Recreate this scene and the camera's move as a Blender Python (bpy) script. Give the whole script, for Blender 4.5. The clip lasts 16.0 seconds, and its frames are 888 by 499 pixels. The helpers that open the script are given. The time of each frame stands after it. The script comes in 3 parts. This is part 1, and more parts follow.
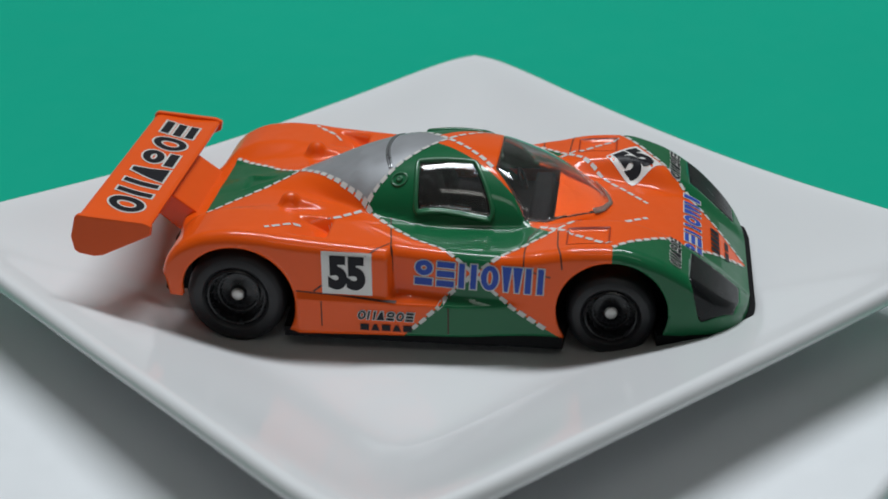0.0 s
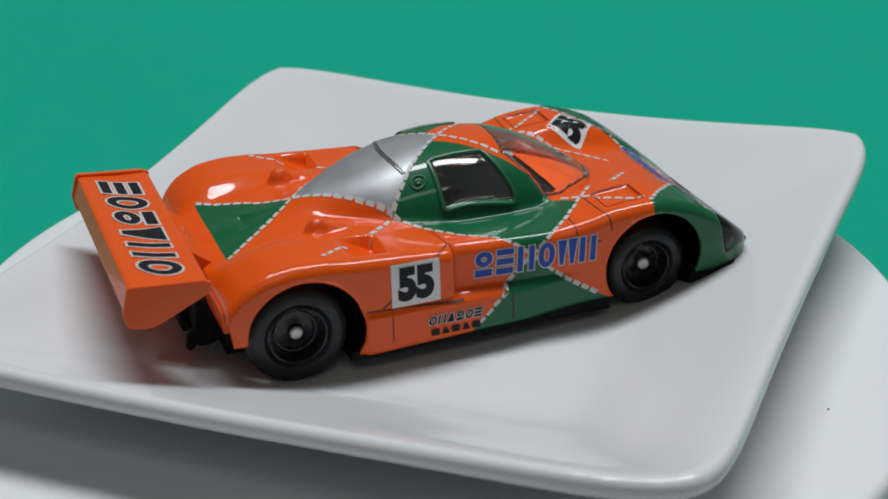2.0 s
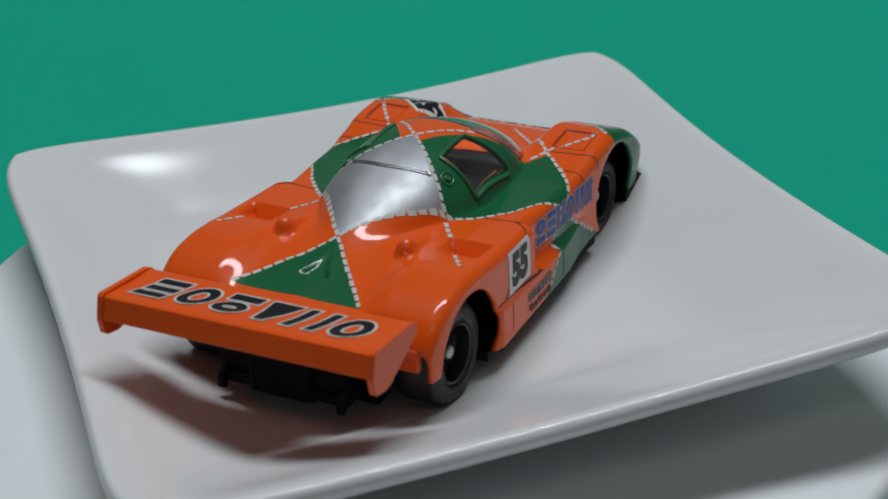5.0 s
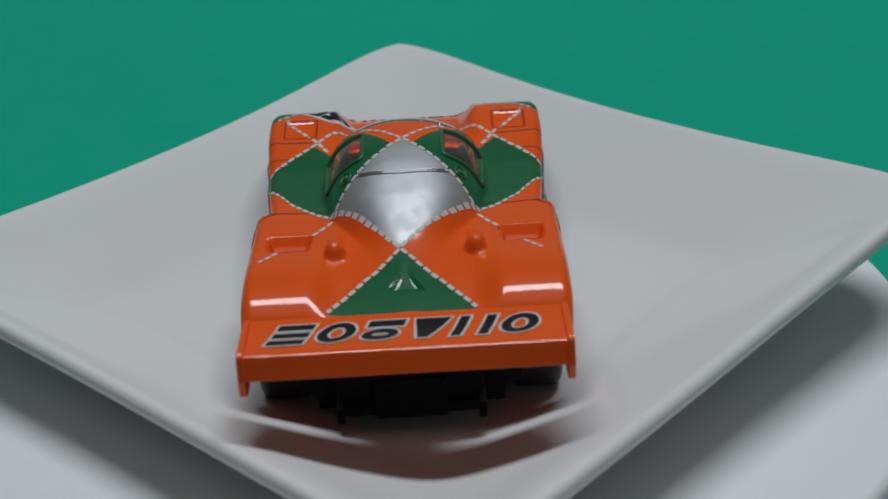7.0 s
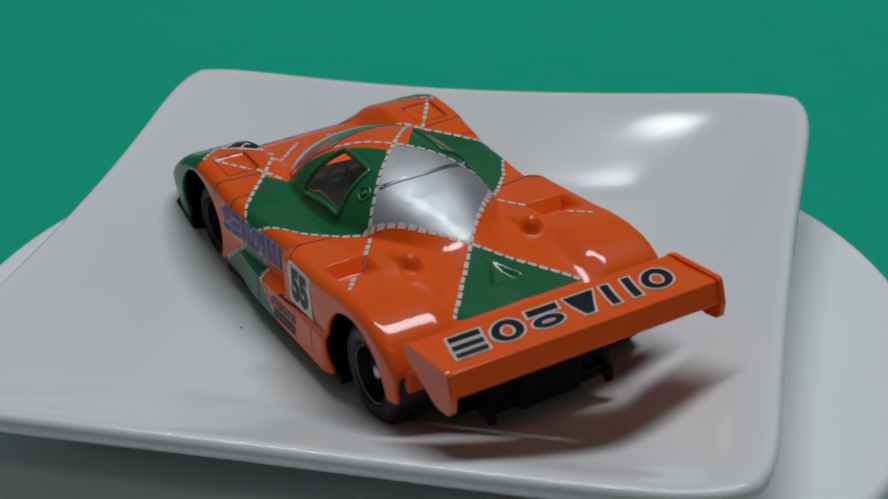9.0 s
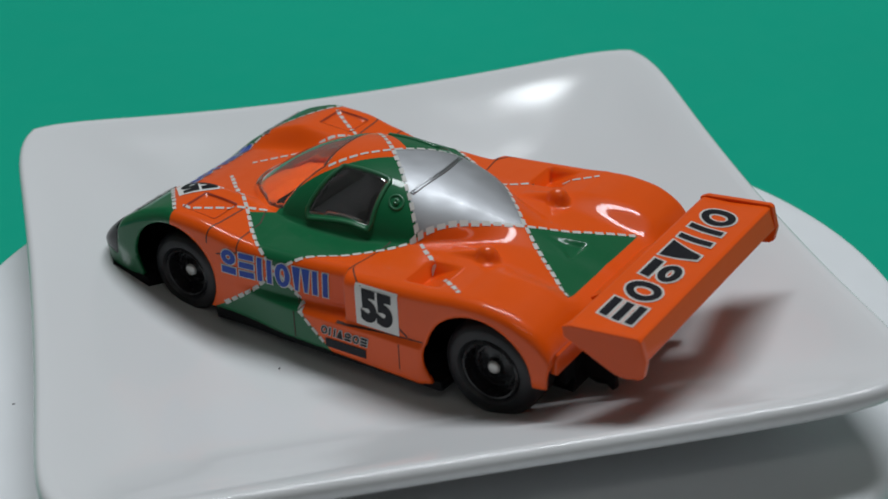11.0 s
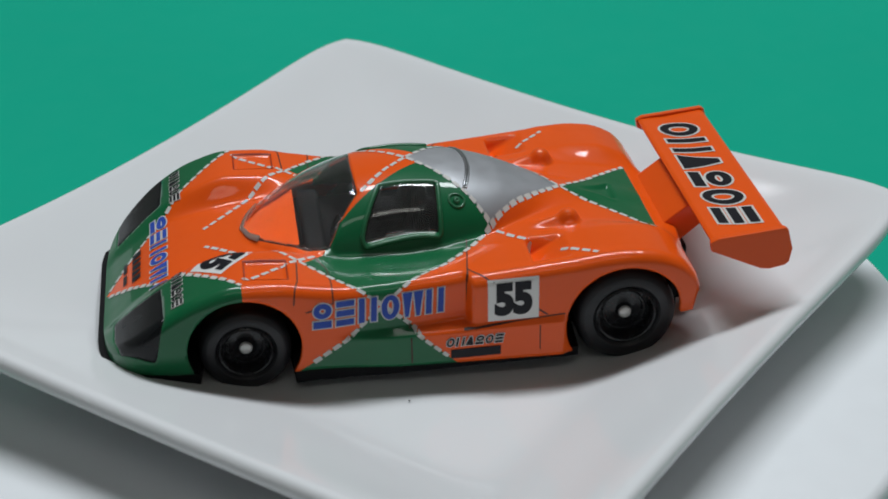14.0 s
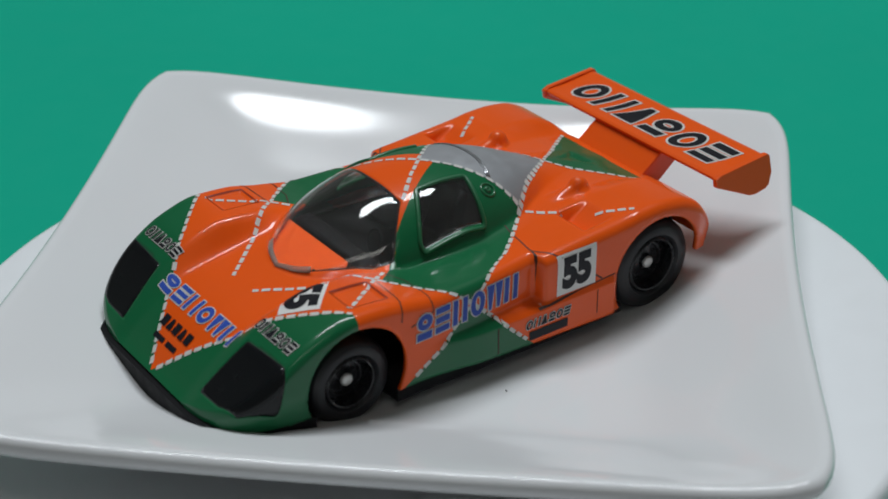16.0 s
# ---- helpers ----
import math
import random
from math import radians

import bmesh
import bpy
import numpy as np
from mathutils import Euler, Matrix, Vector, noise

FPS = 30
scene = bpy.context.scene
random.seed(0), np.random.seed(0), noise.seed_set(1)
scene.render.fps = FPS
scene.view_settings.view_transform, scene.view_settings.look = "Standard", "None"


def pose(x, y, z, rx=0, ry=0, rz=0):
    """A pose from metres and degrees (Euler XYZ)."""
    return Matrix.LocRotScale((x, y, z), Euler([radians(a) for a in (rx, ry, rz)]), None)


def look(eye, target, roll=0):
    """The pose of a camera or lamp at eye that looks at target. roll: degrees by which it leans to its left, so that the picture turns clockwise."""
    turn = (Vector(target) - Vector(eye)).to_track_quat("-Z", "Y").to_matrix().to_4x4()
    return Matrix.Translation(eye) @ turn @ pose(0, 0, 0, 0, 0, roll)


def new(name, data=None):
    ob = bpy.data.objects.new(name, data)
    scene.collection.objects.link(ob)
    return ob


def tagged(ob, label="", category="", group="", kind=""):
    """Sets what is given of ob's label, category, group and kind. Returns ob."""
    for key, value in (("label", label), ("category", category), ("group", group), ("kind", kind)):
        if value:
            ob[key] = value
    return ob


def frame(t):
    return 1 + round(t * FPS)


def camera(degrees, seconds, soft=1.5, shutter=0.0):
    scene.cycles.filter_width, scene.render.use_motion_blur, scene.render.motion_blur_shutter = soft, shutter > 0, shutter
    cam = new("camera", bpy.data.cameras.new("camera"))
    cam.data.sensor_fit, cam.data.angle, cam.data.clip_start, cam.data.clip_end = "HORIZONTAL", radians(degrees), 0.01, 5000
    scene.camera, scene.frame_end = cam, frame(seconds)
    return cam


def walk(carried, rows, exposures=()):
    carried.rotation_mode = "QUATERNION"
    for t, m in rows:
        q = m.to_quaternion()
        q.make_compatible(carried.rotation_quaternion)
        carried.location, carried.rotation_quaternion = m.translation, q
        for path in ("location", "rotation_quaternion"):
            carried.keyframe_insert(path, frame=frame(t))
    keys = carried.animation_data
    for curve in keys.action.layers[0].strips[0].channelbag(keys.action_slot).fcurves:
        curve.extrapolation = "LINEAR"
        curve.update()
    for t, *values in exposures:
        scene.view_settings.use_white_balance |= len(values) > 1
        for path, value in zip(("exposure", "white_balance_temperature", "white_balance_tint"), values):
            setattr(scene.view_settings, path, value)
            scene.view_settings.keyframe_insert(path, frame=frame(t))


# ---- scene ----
# The camera stands still; the turntable carries plate and toy car round.
cam = camera(30.50, 16.0, soft=1.7)
EYE = (0.0, -0.1680, 0.0935)
cam.data.dof.use_dof, cam.data.dof.focus_distance, cam.data.dof.aperture_fstop = True, 0.186, 45.0
VIEW = look(EYE, (0.01078, 0.71690, -0.37225), -1.09)
walk(cam, [(0, VIEW), (16, VIEW)], exposures=[(0, 0.05), (2.0, 0.01), (3.2, -0.13), (5.4, -0.32), (7, -0.44), (9.1, -0.45), (11.4, -0.16), (12.5, -0.07), (14.0, 0.01), (16, -0.12)])

MM = 0.001

# ---------------------------------------------------------------- light
world = bpy.data.worlds.new("world")
scene.world = world
world.use_nodes = True
world.node_tree.nodes["Background"].inputs[0].default_value = (0.85, 0.93, 1.0, 1)
world.node_tree.nodes["Background"].inputs[1].default_value = 0.15


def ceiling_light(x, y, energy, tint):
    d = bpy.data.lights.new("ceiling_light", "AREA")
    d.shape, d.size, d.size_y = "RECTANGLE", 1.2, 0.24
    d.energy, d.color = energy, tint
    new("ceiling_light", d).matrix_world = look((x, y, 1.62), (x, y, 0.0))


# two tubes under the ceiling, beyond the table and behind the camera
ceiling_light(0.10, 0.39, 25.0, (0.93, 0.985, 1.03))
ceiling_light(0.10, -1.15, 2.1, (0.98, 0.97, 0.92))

# ---------------------------------------------------------------- materials


def shader(name, color=(0.8, 0.8, 0.8), rough=0.5, metal=0.0, coat=0.0, ior=1.5):
    m = bpy.data.materials.new(name)
    m.use_nodes = True
    b = m.node_tree.nodes["Principled BSDF"]
    b.inputs["Base Color"].default_value = (*color, 1)
    b.inputs["Roughness"].default_value = rough
    b.inputs["Metallic"].default_value = metal
    b.inputs["Coat Weight"].default_value = coat
    b.inputs["Coat Roughness"].default_value = 0.06
    b.inputs["IOR"].default_value = ior
    return m


def noise_node(m, scale, detail=3.0):
    t = m.node_tree
    co = t.nodes.new("ShaderNodeTexCoord")
    n = t.nodes.new("ShaderNodeTexNoise")
    n.inputs["Scale"].default_value, n.inputs["Detail"].default_value = scale, detail
    t.links.new(co.outputs["Object"], n.inputs["Vector"])
    return n


def ramp_node(m, source, lo, hi, a, b):
    t = m.node_tree
    r = t.nodes.new("ShaderNodeMapRange")
    for i, v in enumerate((lo, hi, a, b)):
        r.inputs[i + 1].default_value = v
    t.links.new(source, r.inputs[0])
    return r.outputs[0]


def vary(m, scale=300.0, rough=(0.2, 0.4), bump=0.0, bump_scale=None, tone=0.0, tone_scale=40.0):
    """Uneven gloss, a fine relief and a slow drift of tone."""
    t = m.node_tree
    b = t.nodes["Principled BSDF"]
    n = noise_node(m, scale)
    t.links.new(ramp_node(m, n.outputs["Fac"], 0.3, 0.7, *rough), b.inputs["Roughness"])
    if bump:
        n2 = noise_node(m, bump_scale or scale, 2.0)
        k = t.nodes.new("ShaderNodeBump")
        k.inputs["Strength"].default_value, k.inputs["Distance"].default_value = 1.0, bump
        t.links.new(n2.outputs["Fac"], k.inputs["Height"])
        t.links.new(k.outputs["Normal"], b.inputs["Normal"])
    if tone:
        n3 = noise_node(m, tone_scale, 4.0)
        base = b.inputs["Base Color"]
        mix = t.nodes.new("ShaderNodeMix")
        mix.data_type, mix.blend_type = "RGBA", "MULTIPLY"
        mix.inputs[0].default_value = 1.0
        if base.is_linked:
            t.links.new(base.links[0].from_socket, mix.inputs[6])
        else:
            mix.inputs[6].default_value = base.default_value
        v = ramp_node(m, n3.outputs["Fac"], 0.25, 0.75, 1.0 - tone, 1.0)
        c = t.nodes.new("ShaderNodeCombineXYZ")
        for i in range(3):
            t.links.new(v, c.inputs[i])
        t.links.new(c.outputs[0], mix.inputs[7])
        t.links.new(mix.outputs[2], base)
    return m


ORANGE = (0.84, 0.098, 0.004)
GREEN = (0.006, 0.120, 0.043)
SILVER = (0.40, 0.41, 0.43)

porcelain = vary(shader("white_glazed_porcelain", (0.72, 0.73, 0.74), 0.16), 90.0, (0.09, 0.14), 0.00002, 60.0, 0.03, 30.0)
turntable_white = vary(shader("white_satin_plastic", (0.78, 0.80, 0.82), 0.4), 400.0, (0.35, 0.5), 0.000004, 2500.0, 0.03)
green_sheet = vary(shader("green_paper", (0.006, 0.36, 0.235), 0.9), 120.0, (0.85, 0.98), 0.00003, 900.0, 0.06, 9.0)
green_sheet.node_tree.nodes["Principled BSDF"].inputs["Specular IOR Level"].default_value = 0.12
# tone of the unseen walls, set for strength and tint of bounced light
bounce_paint = vary(shader("pale_bounce_paint", (0.585, 0.58, 0.56), 0.8), 4.0, (0.7, 0.9), 0.0006, 60.0, 0.05, 1.5)
# out of view; pale so that the plate's underside gets neutral bounce
table_reflector = vary(shader("pale_grey_reflector", (0.60, 0.61, 0.62), 0.5), 60.0, (0.4, 0.6), 0.00005, 400.0, 0.05, 8.0)
floor_wood = vary(shader("brown_floor_boards", (0.22, 0.13, 0.07), 0.5), 6.0, (0.4, 0.6), 0.0004, 30.0, 0.3, 3.0)
orange_paint = vary(shader("orange_enamel", ORANGE, 0.25, 0, 0.55), 500.0, (0.38, 0.48), 0.000006, 700.0, 0.05, 120.0)
green_paint = vary(shader("green_enamel", GREEN, 0.25, 0, 0.55), 500.0, (0.38, 0.48), 0.000006, 700.0)
silver_paint = vary(shader("silver_enamel", SILVER, 0.3, 0.9, 0.2), 900.0, (0.25, 0.35))
tyre_rubber = vary(shader("black_tyre_plastic", (0.013, 0.0135, 0.016), 0.45), 800.0, (0.38, 0.55), 0.00001, 1500.0)
orange_paint.node_tree.nodes["Principled BSDF"].inputs["Specular IOR Level"].default_value = 0.12
print_board = vary(shader("white_number_board", (0.74, 0.73, 0.71), 0.4), 900.0, (0.3, 0.45), 0, None, 0.06, 500.0)
black_plastic = vary(shader("black_base_plastic", (0.006, 0.006, 0.007), 0.5), 700.0, (0.5, 0.65), 0.00001, 1200.0)
black_plastic.node_tree.nodes["Principled BSDF"].inputs["Specular IOR Level"].default_value = 0.12
rim_black = vary(shader("gloss_black_rim", (0.012, 0.012, 0.014), 0.3), 600.0, (0.2, 0.35))
metal_pin = vary(shader("bare_axle_steel", (0.66, 0.66, 0.64), 0.45, 0.6), 900.0, (0.4, 0.55))
lens_black = vary(shader("black_printed_lens", (0.007, 0.008, 0.009), 0.16), 400.0, (0.16, 0.28))
lens_black.node_tree.nodes["Principled BSDF"].inputs["Specular IOR Level"].default_value = 0.25
print_white = vary(shader("white_print", (0.62, 0.61, 0.58), 0.35), 900.0, (0.3, 0.45), 0, None, 0.12, 700.0)
print_black = vary(shader("black_print", (0.012, 0.012, 0.016), 0.35), 900.0, (0.3, 0.45))
print_blue = vary(shader("blue_print", (0.035, 0.085, 0.42), 0.35), 900.0, (0.3, 0.45), 0, None, 0.15, 600.0)
for ink in (print_black, print_blue, print_white):
    ink.node_tree.nodes["Principled BSDF"].inputs["Specular IOR Level"].default_value = 0.18
line_dark = shader("dark_panel_line", (0.05, 0.014, 0.006), 0.6)
lip_plastic = vary(shader("milky_clear_plastic", (0.55, 0.54, 0.50), 0.3), 800.0, (0.25, 0.4))
lip_plastic.node_tree.nodes["Principled BSDF"].inputs["Transmission Weight"].default_value = 0.8
line_orange = shader("deep_orange_line", (0.34, 0.03, 0.003), 0.5)

glass = bpy.data.materials.new("clear_window_plastic")
glass.use_nodes = True
gb = glass.node_tree.nodes["Principled BSDF"]
gb.inputs["Base Color"].default_value = (0.66, 0.66, 0.65, 1)
gb.inputs["Roughness"].default_value = 0.03
gb.inputs["IOR"].default_value = 1.45
gb.inputs["Transmission Weight"].default_value = 0.985

# ---------------------------------------------------------------- mesh helpers


def part(name, bm, material, parent=None, label="", smooth=True):
    """One mesh object, under its thing."""
    me = bpy.data.meshes.new(name)
    bm.to_mesh(me)
    bm.free()
    return link(name, me, material, parent, label, smooth)


def link(name, me, material, parent=None, label="", smooth=True):
    if material:
        me.materials.append(material)
    if smooth:
        me.polygons.foreach_set("use_smooth", [True] * len(me.polygons))
    ob = new(name, me)
    if parent:
        ob.parent = parent
    if label:
        ob["label"] = label
    return ob


def mesh_of(name, verts, faces):
    me = bpy.data.meshes.new(name)
    me.from_pydata([tuple(v) for v in verts], [], [tuple(f) for f in faces])
    me.update()
    return me


def bevelled_box(size, centre, bevel=0.0003, segments=2, m=None):
    bm = bmesh.new()
    bmesh.ops.create_cube(bm, size=1.0)
    bmesh.ops.scale(bm, vec=size, verts=bm.verts)
    bmesh.ops.bevel(bm, geom=bm.edges[:], offset=bevel, segments=segments, affect="EDGES", profile=0.6)
    if m:
        bmesh.ops.transform(bm, matrix=m, verts=bm.verts)
    bmesh.ops.translate(bm, vec=centre, verts=bm.verts)
    return bm


def prism(outline, axis, lo, hi, bevel=0.0002):
    """An outline in two axes drawn out along the third (0 x, 1 y, 2 z)."""
    bm = bmesh.new()
    rings = []
    for c in (lo, hi):
        ring = []
        for a, b in outline:
            p = [a, b]
            p.insert(axis, c)
            ring.append(bm.verts.new(p))
        rings.append(ring)
    n = len(outline)
    bm.faces.new(rings[0])
    bm.faces.new(rings[1][::-1])
    for i in range(n):
        bm.faces.new((rings[0][i], rings[1][i], rings[1][(i + 1) % n], rings[0][(i + 1) % n]))
    bmesh.ops.recalc_face_normals(bm, faces=bm.faces[:])
    if bevel:
        bmesh.ops.bevel(bm, geom=bm.edges[:], offset=bevel, segments=2, affect="EDGES", profile=0.6)
    return bm


def lathe(profile, n=64):
    """A closed outline of (radius, height) turned about z."""
    bm = bmesh.new()
    rings = [[bm.verts.new((r * math.cos(2 * math.pi * i / n), r * math.sin(2 * math.pi * i / n), z)) for i in range(n)] for r, z in profile]
    for a, b in zip(rings, rings[1:]):
        for i in range(n):
            bm.faces.new((a[i], a[(i + 1) % n], b[(i + 1) % n], b[i]))
    for ring, (r, _) in ((rings[0], profile[0]), (rings[-1], profile[-1])):
        if r < 0.0001:
            bm.faces.new(ring)
    bmesh.ops.recalc_face_normals(bm, faces=bm.faces[:])
    return bm


def shade_sharp(ob, degrees=40):
    ob.data.set_sharp_from_angle(angle=radians(degrees))
    return ob


# ---------------------------------------------------------------- room and table


def slab(name, size, centre, material, label):
    ob = part(name, bevelled_box(size, centre, 0.004), material, smooth=False)
    return tagged(ob, label, "room", kind="structure")


def room():
    slab("floor", (4.4, 4.4, 0.1), (0, 0, -0.83), floor_wood, "brown wooden floor of the room")
    # ceiling and walls never in view, added to bounce soft fill light
    slab("ceiling", (4.4, 4.4, 0.1), (0, 0, 1.70), bounce_paint, "unseen pale ceiling, added for bounced light")
    for name, sx, sy, x, y in (("unseen_wall_north", 4.4, 0.1, 0, 2.25), ("unseen_wall_south", 4.4, 0.1, 0, -2.25), ("unseen_wall_east", 0.1, 4.4, 2.25, 0), ("unseen_wall_west", 0.1, 4.4, -2.25, 0)):
        slab(name, (sx, sy, 2.43), (x, y, 0.435), bounce_paint, "unseen pale room wall, added for bounced light")
    # added table, unseen: reflects pale instead of green light onto the rim
    top = part("table", bevelled_box((1.3, 1.1, 0.03), (0, 0.15, -0.0555), 0.004), table_reflector)
    tagged(top, "unseen pale grey table, added to reflect light onto the plate", "table", kind="structure")
    for x in (-0.6, 0.6):
        for y in (-0.35, 0.65):
            part("table_leg", bevelled_box((0.06, 0.06, 0.7095), (x, y, -0.42525), 0.004), floor_wood, top)
    # green paper, with a slow ripple
    nx, ny = 60, 50
    v, f = [], []
    for j in range(ny + 1):
        for i in range(nx + 1):
            x, y = -0.6 + 1.2 * i / nx, -0.035 + 0.70 * j / ny
            v.append((x, y, -0.0385 + 0.0008 * noise.noise((x * 4, y * 4, 0.3))))
    for j in range(ny):
        for i in range(nx):
            a = j * (nx + 1) + i
            f.append((a, a + 1, a + nx + 2, a + nx + 1))
    ob = link("backdrop", mesh_of("backdrop", v, f), green_sheet)
    mod = ob.modifiers.new("thickness", "SOLIDIFY")
    mod.thickness, mod.offset = 0.0006, -1
    tagged(ob, "plain matt emerald green backdrop sheet", "backdrop", kind="structure")


# ---------------------------------------------------------------- turntable and plate
PLATE_AT = (1.45 * MM, 0.93 * MM, 7.96 * MM)
TILT_X, TILT_Y = 0.00716, -0.03562
PLATE_TURN = 38.67


def dust(parent, x, y, z, size):
    """A dark fleck of dust lying on a surface."""
    bm = bmesh.new()
    bmesh.ops.create_icosphere(bm, subdivisions=1, radius=size * MM)
    bmesh.ops.transform(bm, matrix=pose(x * MM, y * MM, z * MM, 0, 0, 40) @ Matrix.Diagonal((1.5, 0.8, 0.45, 1)), verts=bm.verts)
    part("dust_speck", bm, tyre_rubber, parent, "tiny dark speck of dust")


def turntable():
    t = new("turntable")
    r = 57.8
    outline = [(0.00001, -4.35), (r - 1.2, -4.35), (r - 0.5, -4.6), (r - 0.1, -5.2), (r, -6.0), (r, -13.5), (r - 0.5, -14.4), (r - 3, -14.6), (0.00001, -14.6)]
    shade_sharp(part("platter", lathe([(a * MM, b * MM) for a, b in outline], 160), turntable_white, t), 50)
    base = [(0.00001, -14.4), (r - 9, -14.4), (r - 8.5, -15), (r - 7, -35), (r - 6, -37.6), (0.00001, -37.6)]
    shade_sharp(part("base", lathe([(a * MM, b * MM) for a, b in base], 128), turntable_white, t), 50)
    dust(t, 27.9, -39.0, -4.33, 0.16)
    dust(t, 34.2, 34.6, -4.33, 0.14)
    return tagged(t, "round white plastic turntable with a smooth top", "turntable")


def plate_rim(a):
    """Half-way out along the angle a: the rim's distance and height; sides bow in, corners rise."""
    c, s = abs(math.cos(a)), abs(math.sin(a))
    n = 11.0
    r = 44.1 / (c ** n + s ** n) ** (1 / n)
    k = 1 - (min(c, s) / max(c, s)) ** 2
    return r - 1.6 * k / max(c, s) - 0.5 * max(math.sin(a), 0.0) ** 2, -1.6 * k + 0.4 * math.sin(2 * a) + 0.25 * max(math.sin(a), 0.0) ** 2


FLOOR_Z = -8.7


def wall_rise(lip):
    """The plate wall's rise over its way out: even along the sides, steepest below a flaring lip near the corners."""
    t = np.linspace(0, 1, 201)
    slope = step(0.0, 0.38, t) + lip * (0.25 * step(0.55, 0.8, t) - 0.56 * step(0.82, 1.0, t))
    h = np.concatenate([[0], np.cumsum((slope[1:] + slope[:-1]) / 2)])
    return t, h / h[-1]


def step(a, b, x):
    t = np.clip((np.asarray(x, float) - a) / (b - a), 0, 1)
    return t * t * (3 - 2 * t)


SIDE_RISE, CORNER_RISE = wall_rise(0), wall_rise(1)


def plate_height(q, a):
    """Rise from the well (0) to the rim (1) along the way out q."""
    c, s = abs(math.cos(a)), abs(math.sin(a))
    m = min(c, s) / max(c, s)
    near, far = max(-math.sin(a), 0.0) ** 2, max(math.cos(a), 0.0) ** 2
    start = 0.50 + 0.01 * (math.sin(a) - math.cos(a)) - 0.06 * near - 0.015 * far - 0.02 * max(-math.cos(a), 0.0) ** 2
    t, b = (q - start) / (1 - start), 6.75 * m * m * (1 - m) * (1 - 0.6 * near - 0.45 * far)
    return float((1 - b) * np.interp(t, *SIDE_RISE) + b * np.interp(t, *CORNER_RISE))


def plate():
    n = 256
    levels = [0.02 + 0.98 * (i / 46) for i in range(47)]
    verts, faces = [], []
    normal = Vector((-TILT_X, -TILT_Y, 1)).normalized()
    xa = Vector((math.cos(radians(PLATE_TURN)), math.sin(radians(PLATE_TURN)), 0))
    xa = (xa - normal * xa.dot(normal)).normalized()
    turn = Matrix((xa, normal.cross(xa), normal)).transposed()

    def ring(fun):
        for i in range(n):
            verts.append(Vector(fun(2 * math.pi * i / n)) * MM)

    def top(q):
        def fun(a):
            r, z = plate_rim(a)
            # the well is round, the rim square
            k = min(1.0, max(0.0, (q - 0.1) / 0.5))
            k = k * k * (3 - 2 * k)
            rr = q * (r * k + 42.0 * (1 - k))
            return rr * math.cos(a), rr * math.sin(a), FLOOR_Z + (z - FLOOR_Z) * plate_height(q, a)
        return fun

    def rim(out, down):
        def fun(a):
            r, z = plate_rim(a)
            return (r + out) * math.cos(a), (r + out) * math.sin(a), z - down
        return fun

    def under(q, drop):
        def fun(a):
            r, z = plate_rim(a)
            k = min(1.0, max(0.0, (q - 0.3) / 0.65))
            rr = q * (r * k + 42.0 * (1 - k))
            return rr * math.cos(a), rr * math.sin(a), FLOOR_Z - drop + (z - FLOOR_Z) * plate_height(q, a) * (0.93 if q > 0.6 else 1.0)
        return fun

    for q in levels:
        ring(top(q))
    for out, down in ((0.4, 0.1), (0.75, 0.35), (0.95, 0.8), (0.95, 1.3), (0.75, 1.8), (0.3, 2.25), (-0.5, 2.6)):
        ring(rim(out, down))
    for q in (0.95, 0.88, 0.8, 0.72, 0.66, 0.62):
        ring(under(q, 2.55))
    count = len(verts) // n
    # foot ring, level with the platter below
    place = Matrix.Translation(PLATE_AT) @ turn.to_4x4()
    inv = place.inverted()
    for r, z in ((25.6, -4.0), (25.2, -4.35), (23.6, -4.35), (23.2, -4.0), (22.9, -3.2), (4.0, -3.2)):
        for i in range(n):
            a = 2 * math.pi * i / n
            w = Vector(PLATE_AT) + turn @ (Vector((r * math.cos(a), r * math.sin(a), 0)) * MM)
            w.z = z * MM
            verts.append(inv @ w)
    count = len(verts) // n
    for j in range(count - 1):
        for i in range(n):
            a, b = j * n + i, j * n + (i + 1) % n
            faces.append((a, b, b + n, a + n))
    faces.append(tuple(range(n))[::-1])
    faces.append(tuple(range((count - 1) * n, count * n)))
    me = mesh_of("plate", verts, faces)
    bm = bmesh.new()
    bm.from_mesh(me)
    bmesh.ops.recalc_face_normals(bm, faces=bm.faces[:])
    bm.to_mesh(me)
    bm.free()
    ob = link("plate", me, porcelain)
    dust(ob, 17.85, 11.53, -8.54, 0.12)
    tagged(ob, "square white glazed porcelain plate with upturned corners", "plate")
    return ob, place


# ---------------------------------------------------------------- toy car: the shell's shape (millimetres)
def curve_through(*knots):
    """A smooth line through a few (x, value) knots."""
    xs = np.array([k[0] for k in knots], float)
    ys = np.array([k[1] for k in knots], float)
    h = np.diff(xs)
    d = np.diff(ys) / h
    m = np.zeros(len(xs))
    m[1:-1] = np.where(d[1:] * d[:-1] > 0, 2 * d[1:] * d[:-1] / np.where(d[1:] + d[:-1] == 0, 1, d[1:] + d[:-1]), 0)
    m[0], m[-1] = d[0], d[-1]

    def fun(x):
        x = np.clip(np.asarray(x, float), xs[0], xs[-1])
        i = np.clip(np.searchsorted(xs, x) - 1, 0, len(xs) - 2)
        t = (x - xs[i]) / h[i]
        return (ys[i] * (1 + 2 * t) * (1 - t) ** 2 + h[i] * m[i] * t * (1 - t) ** 2 + ys[i + 1] * t * t * (3 - 2 * t) + h[i] * m[i + 1] * t * t * (t - 1))
    return fun


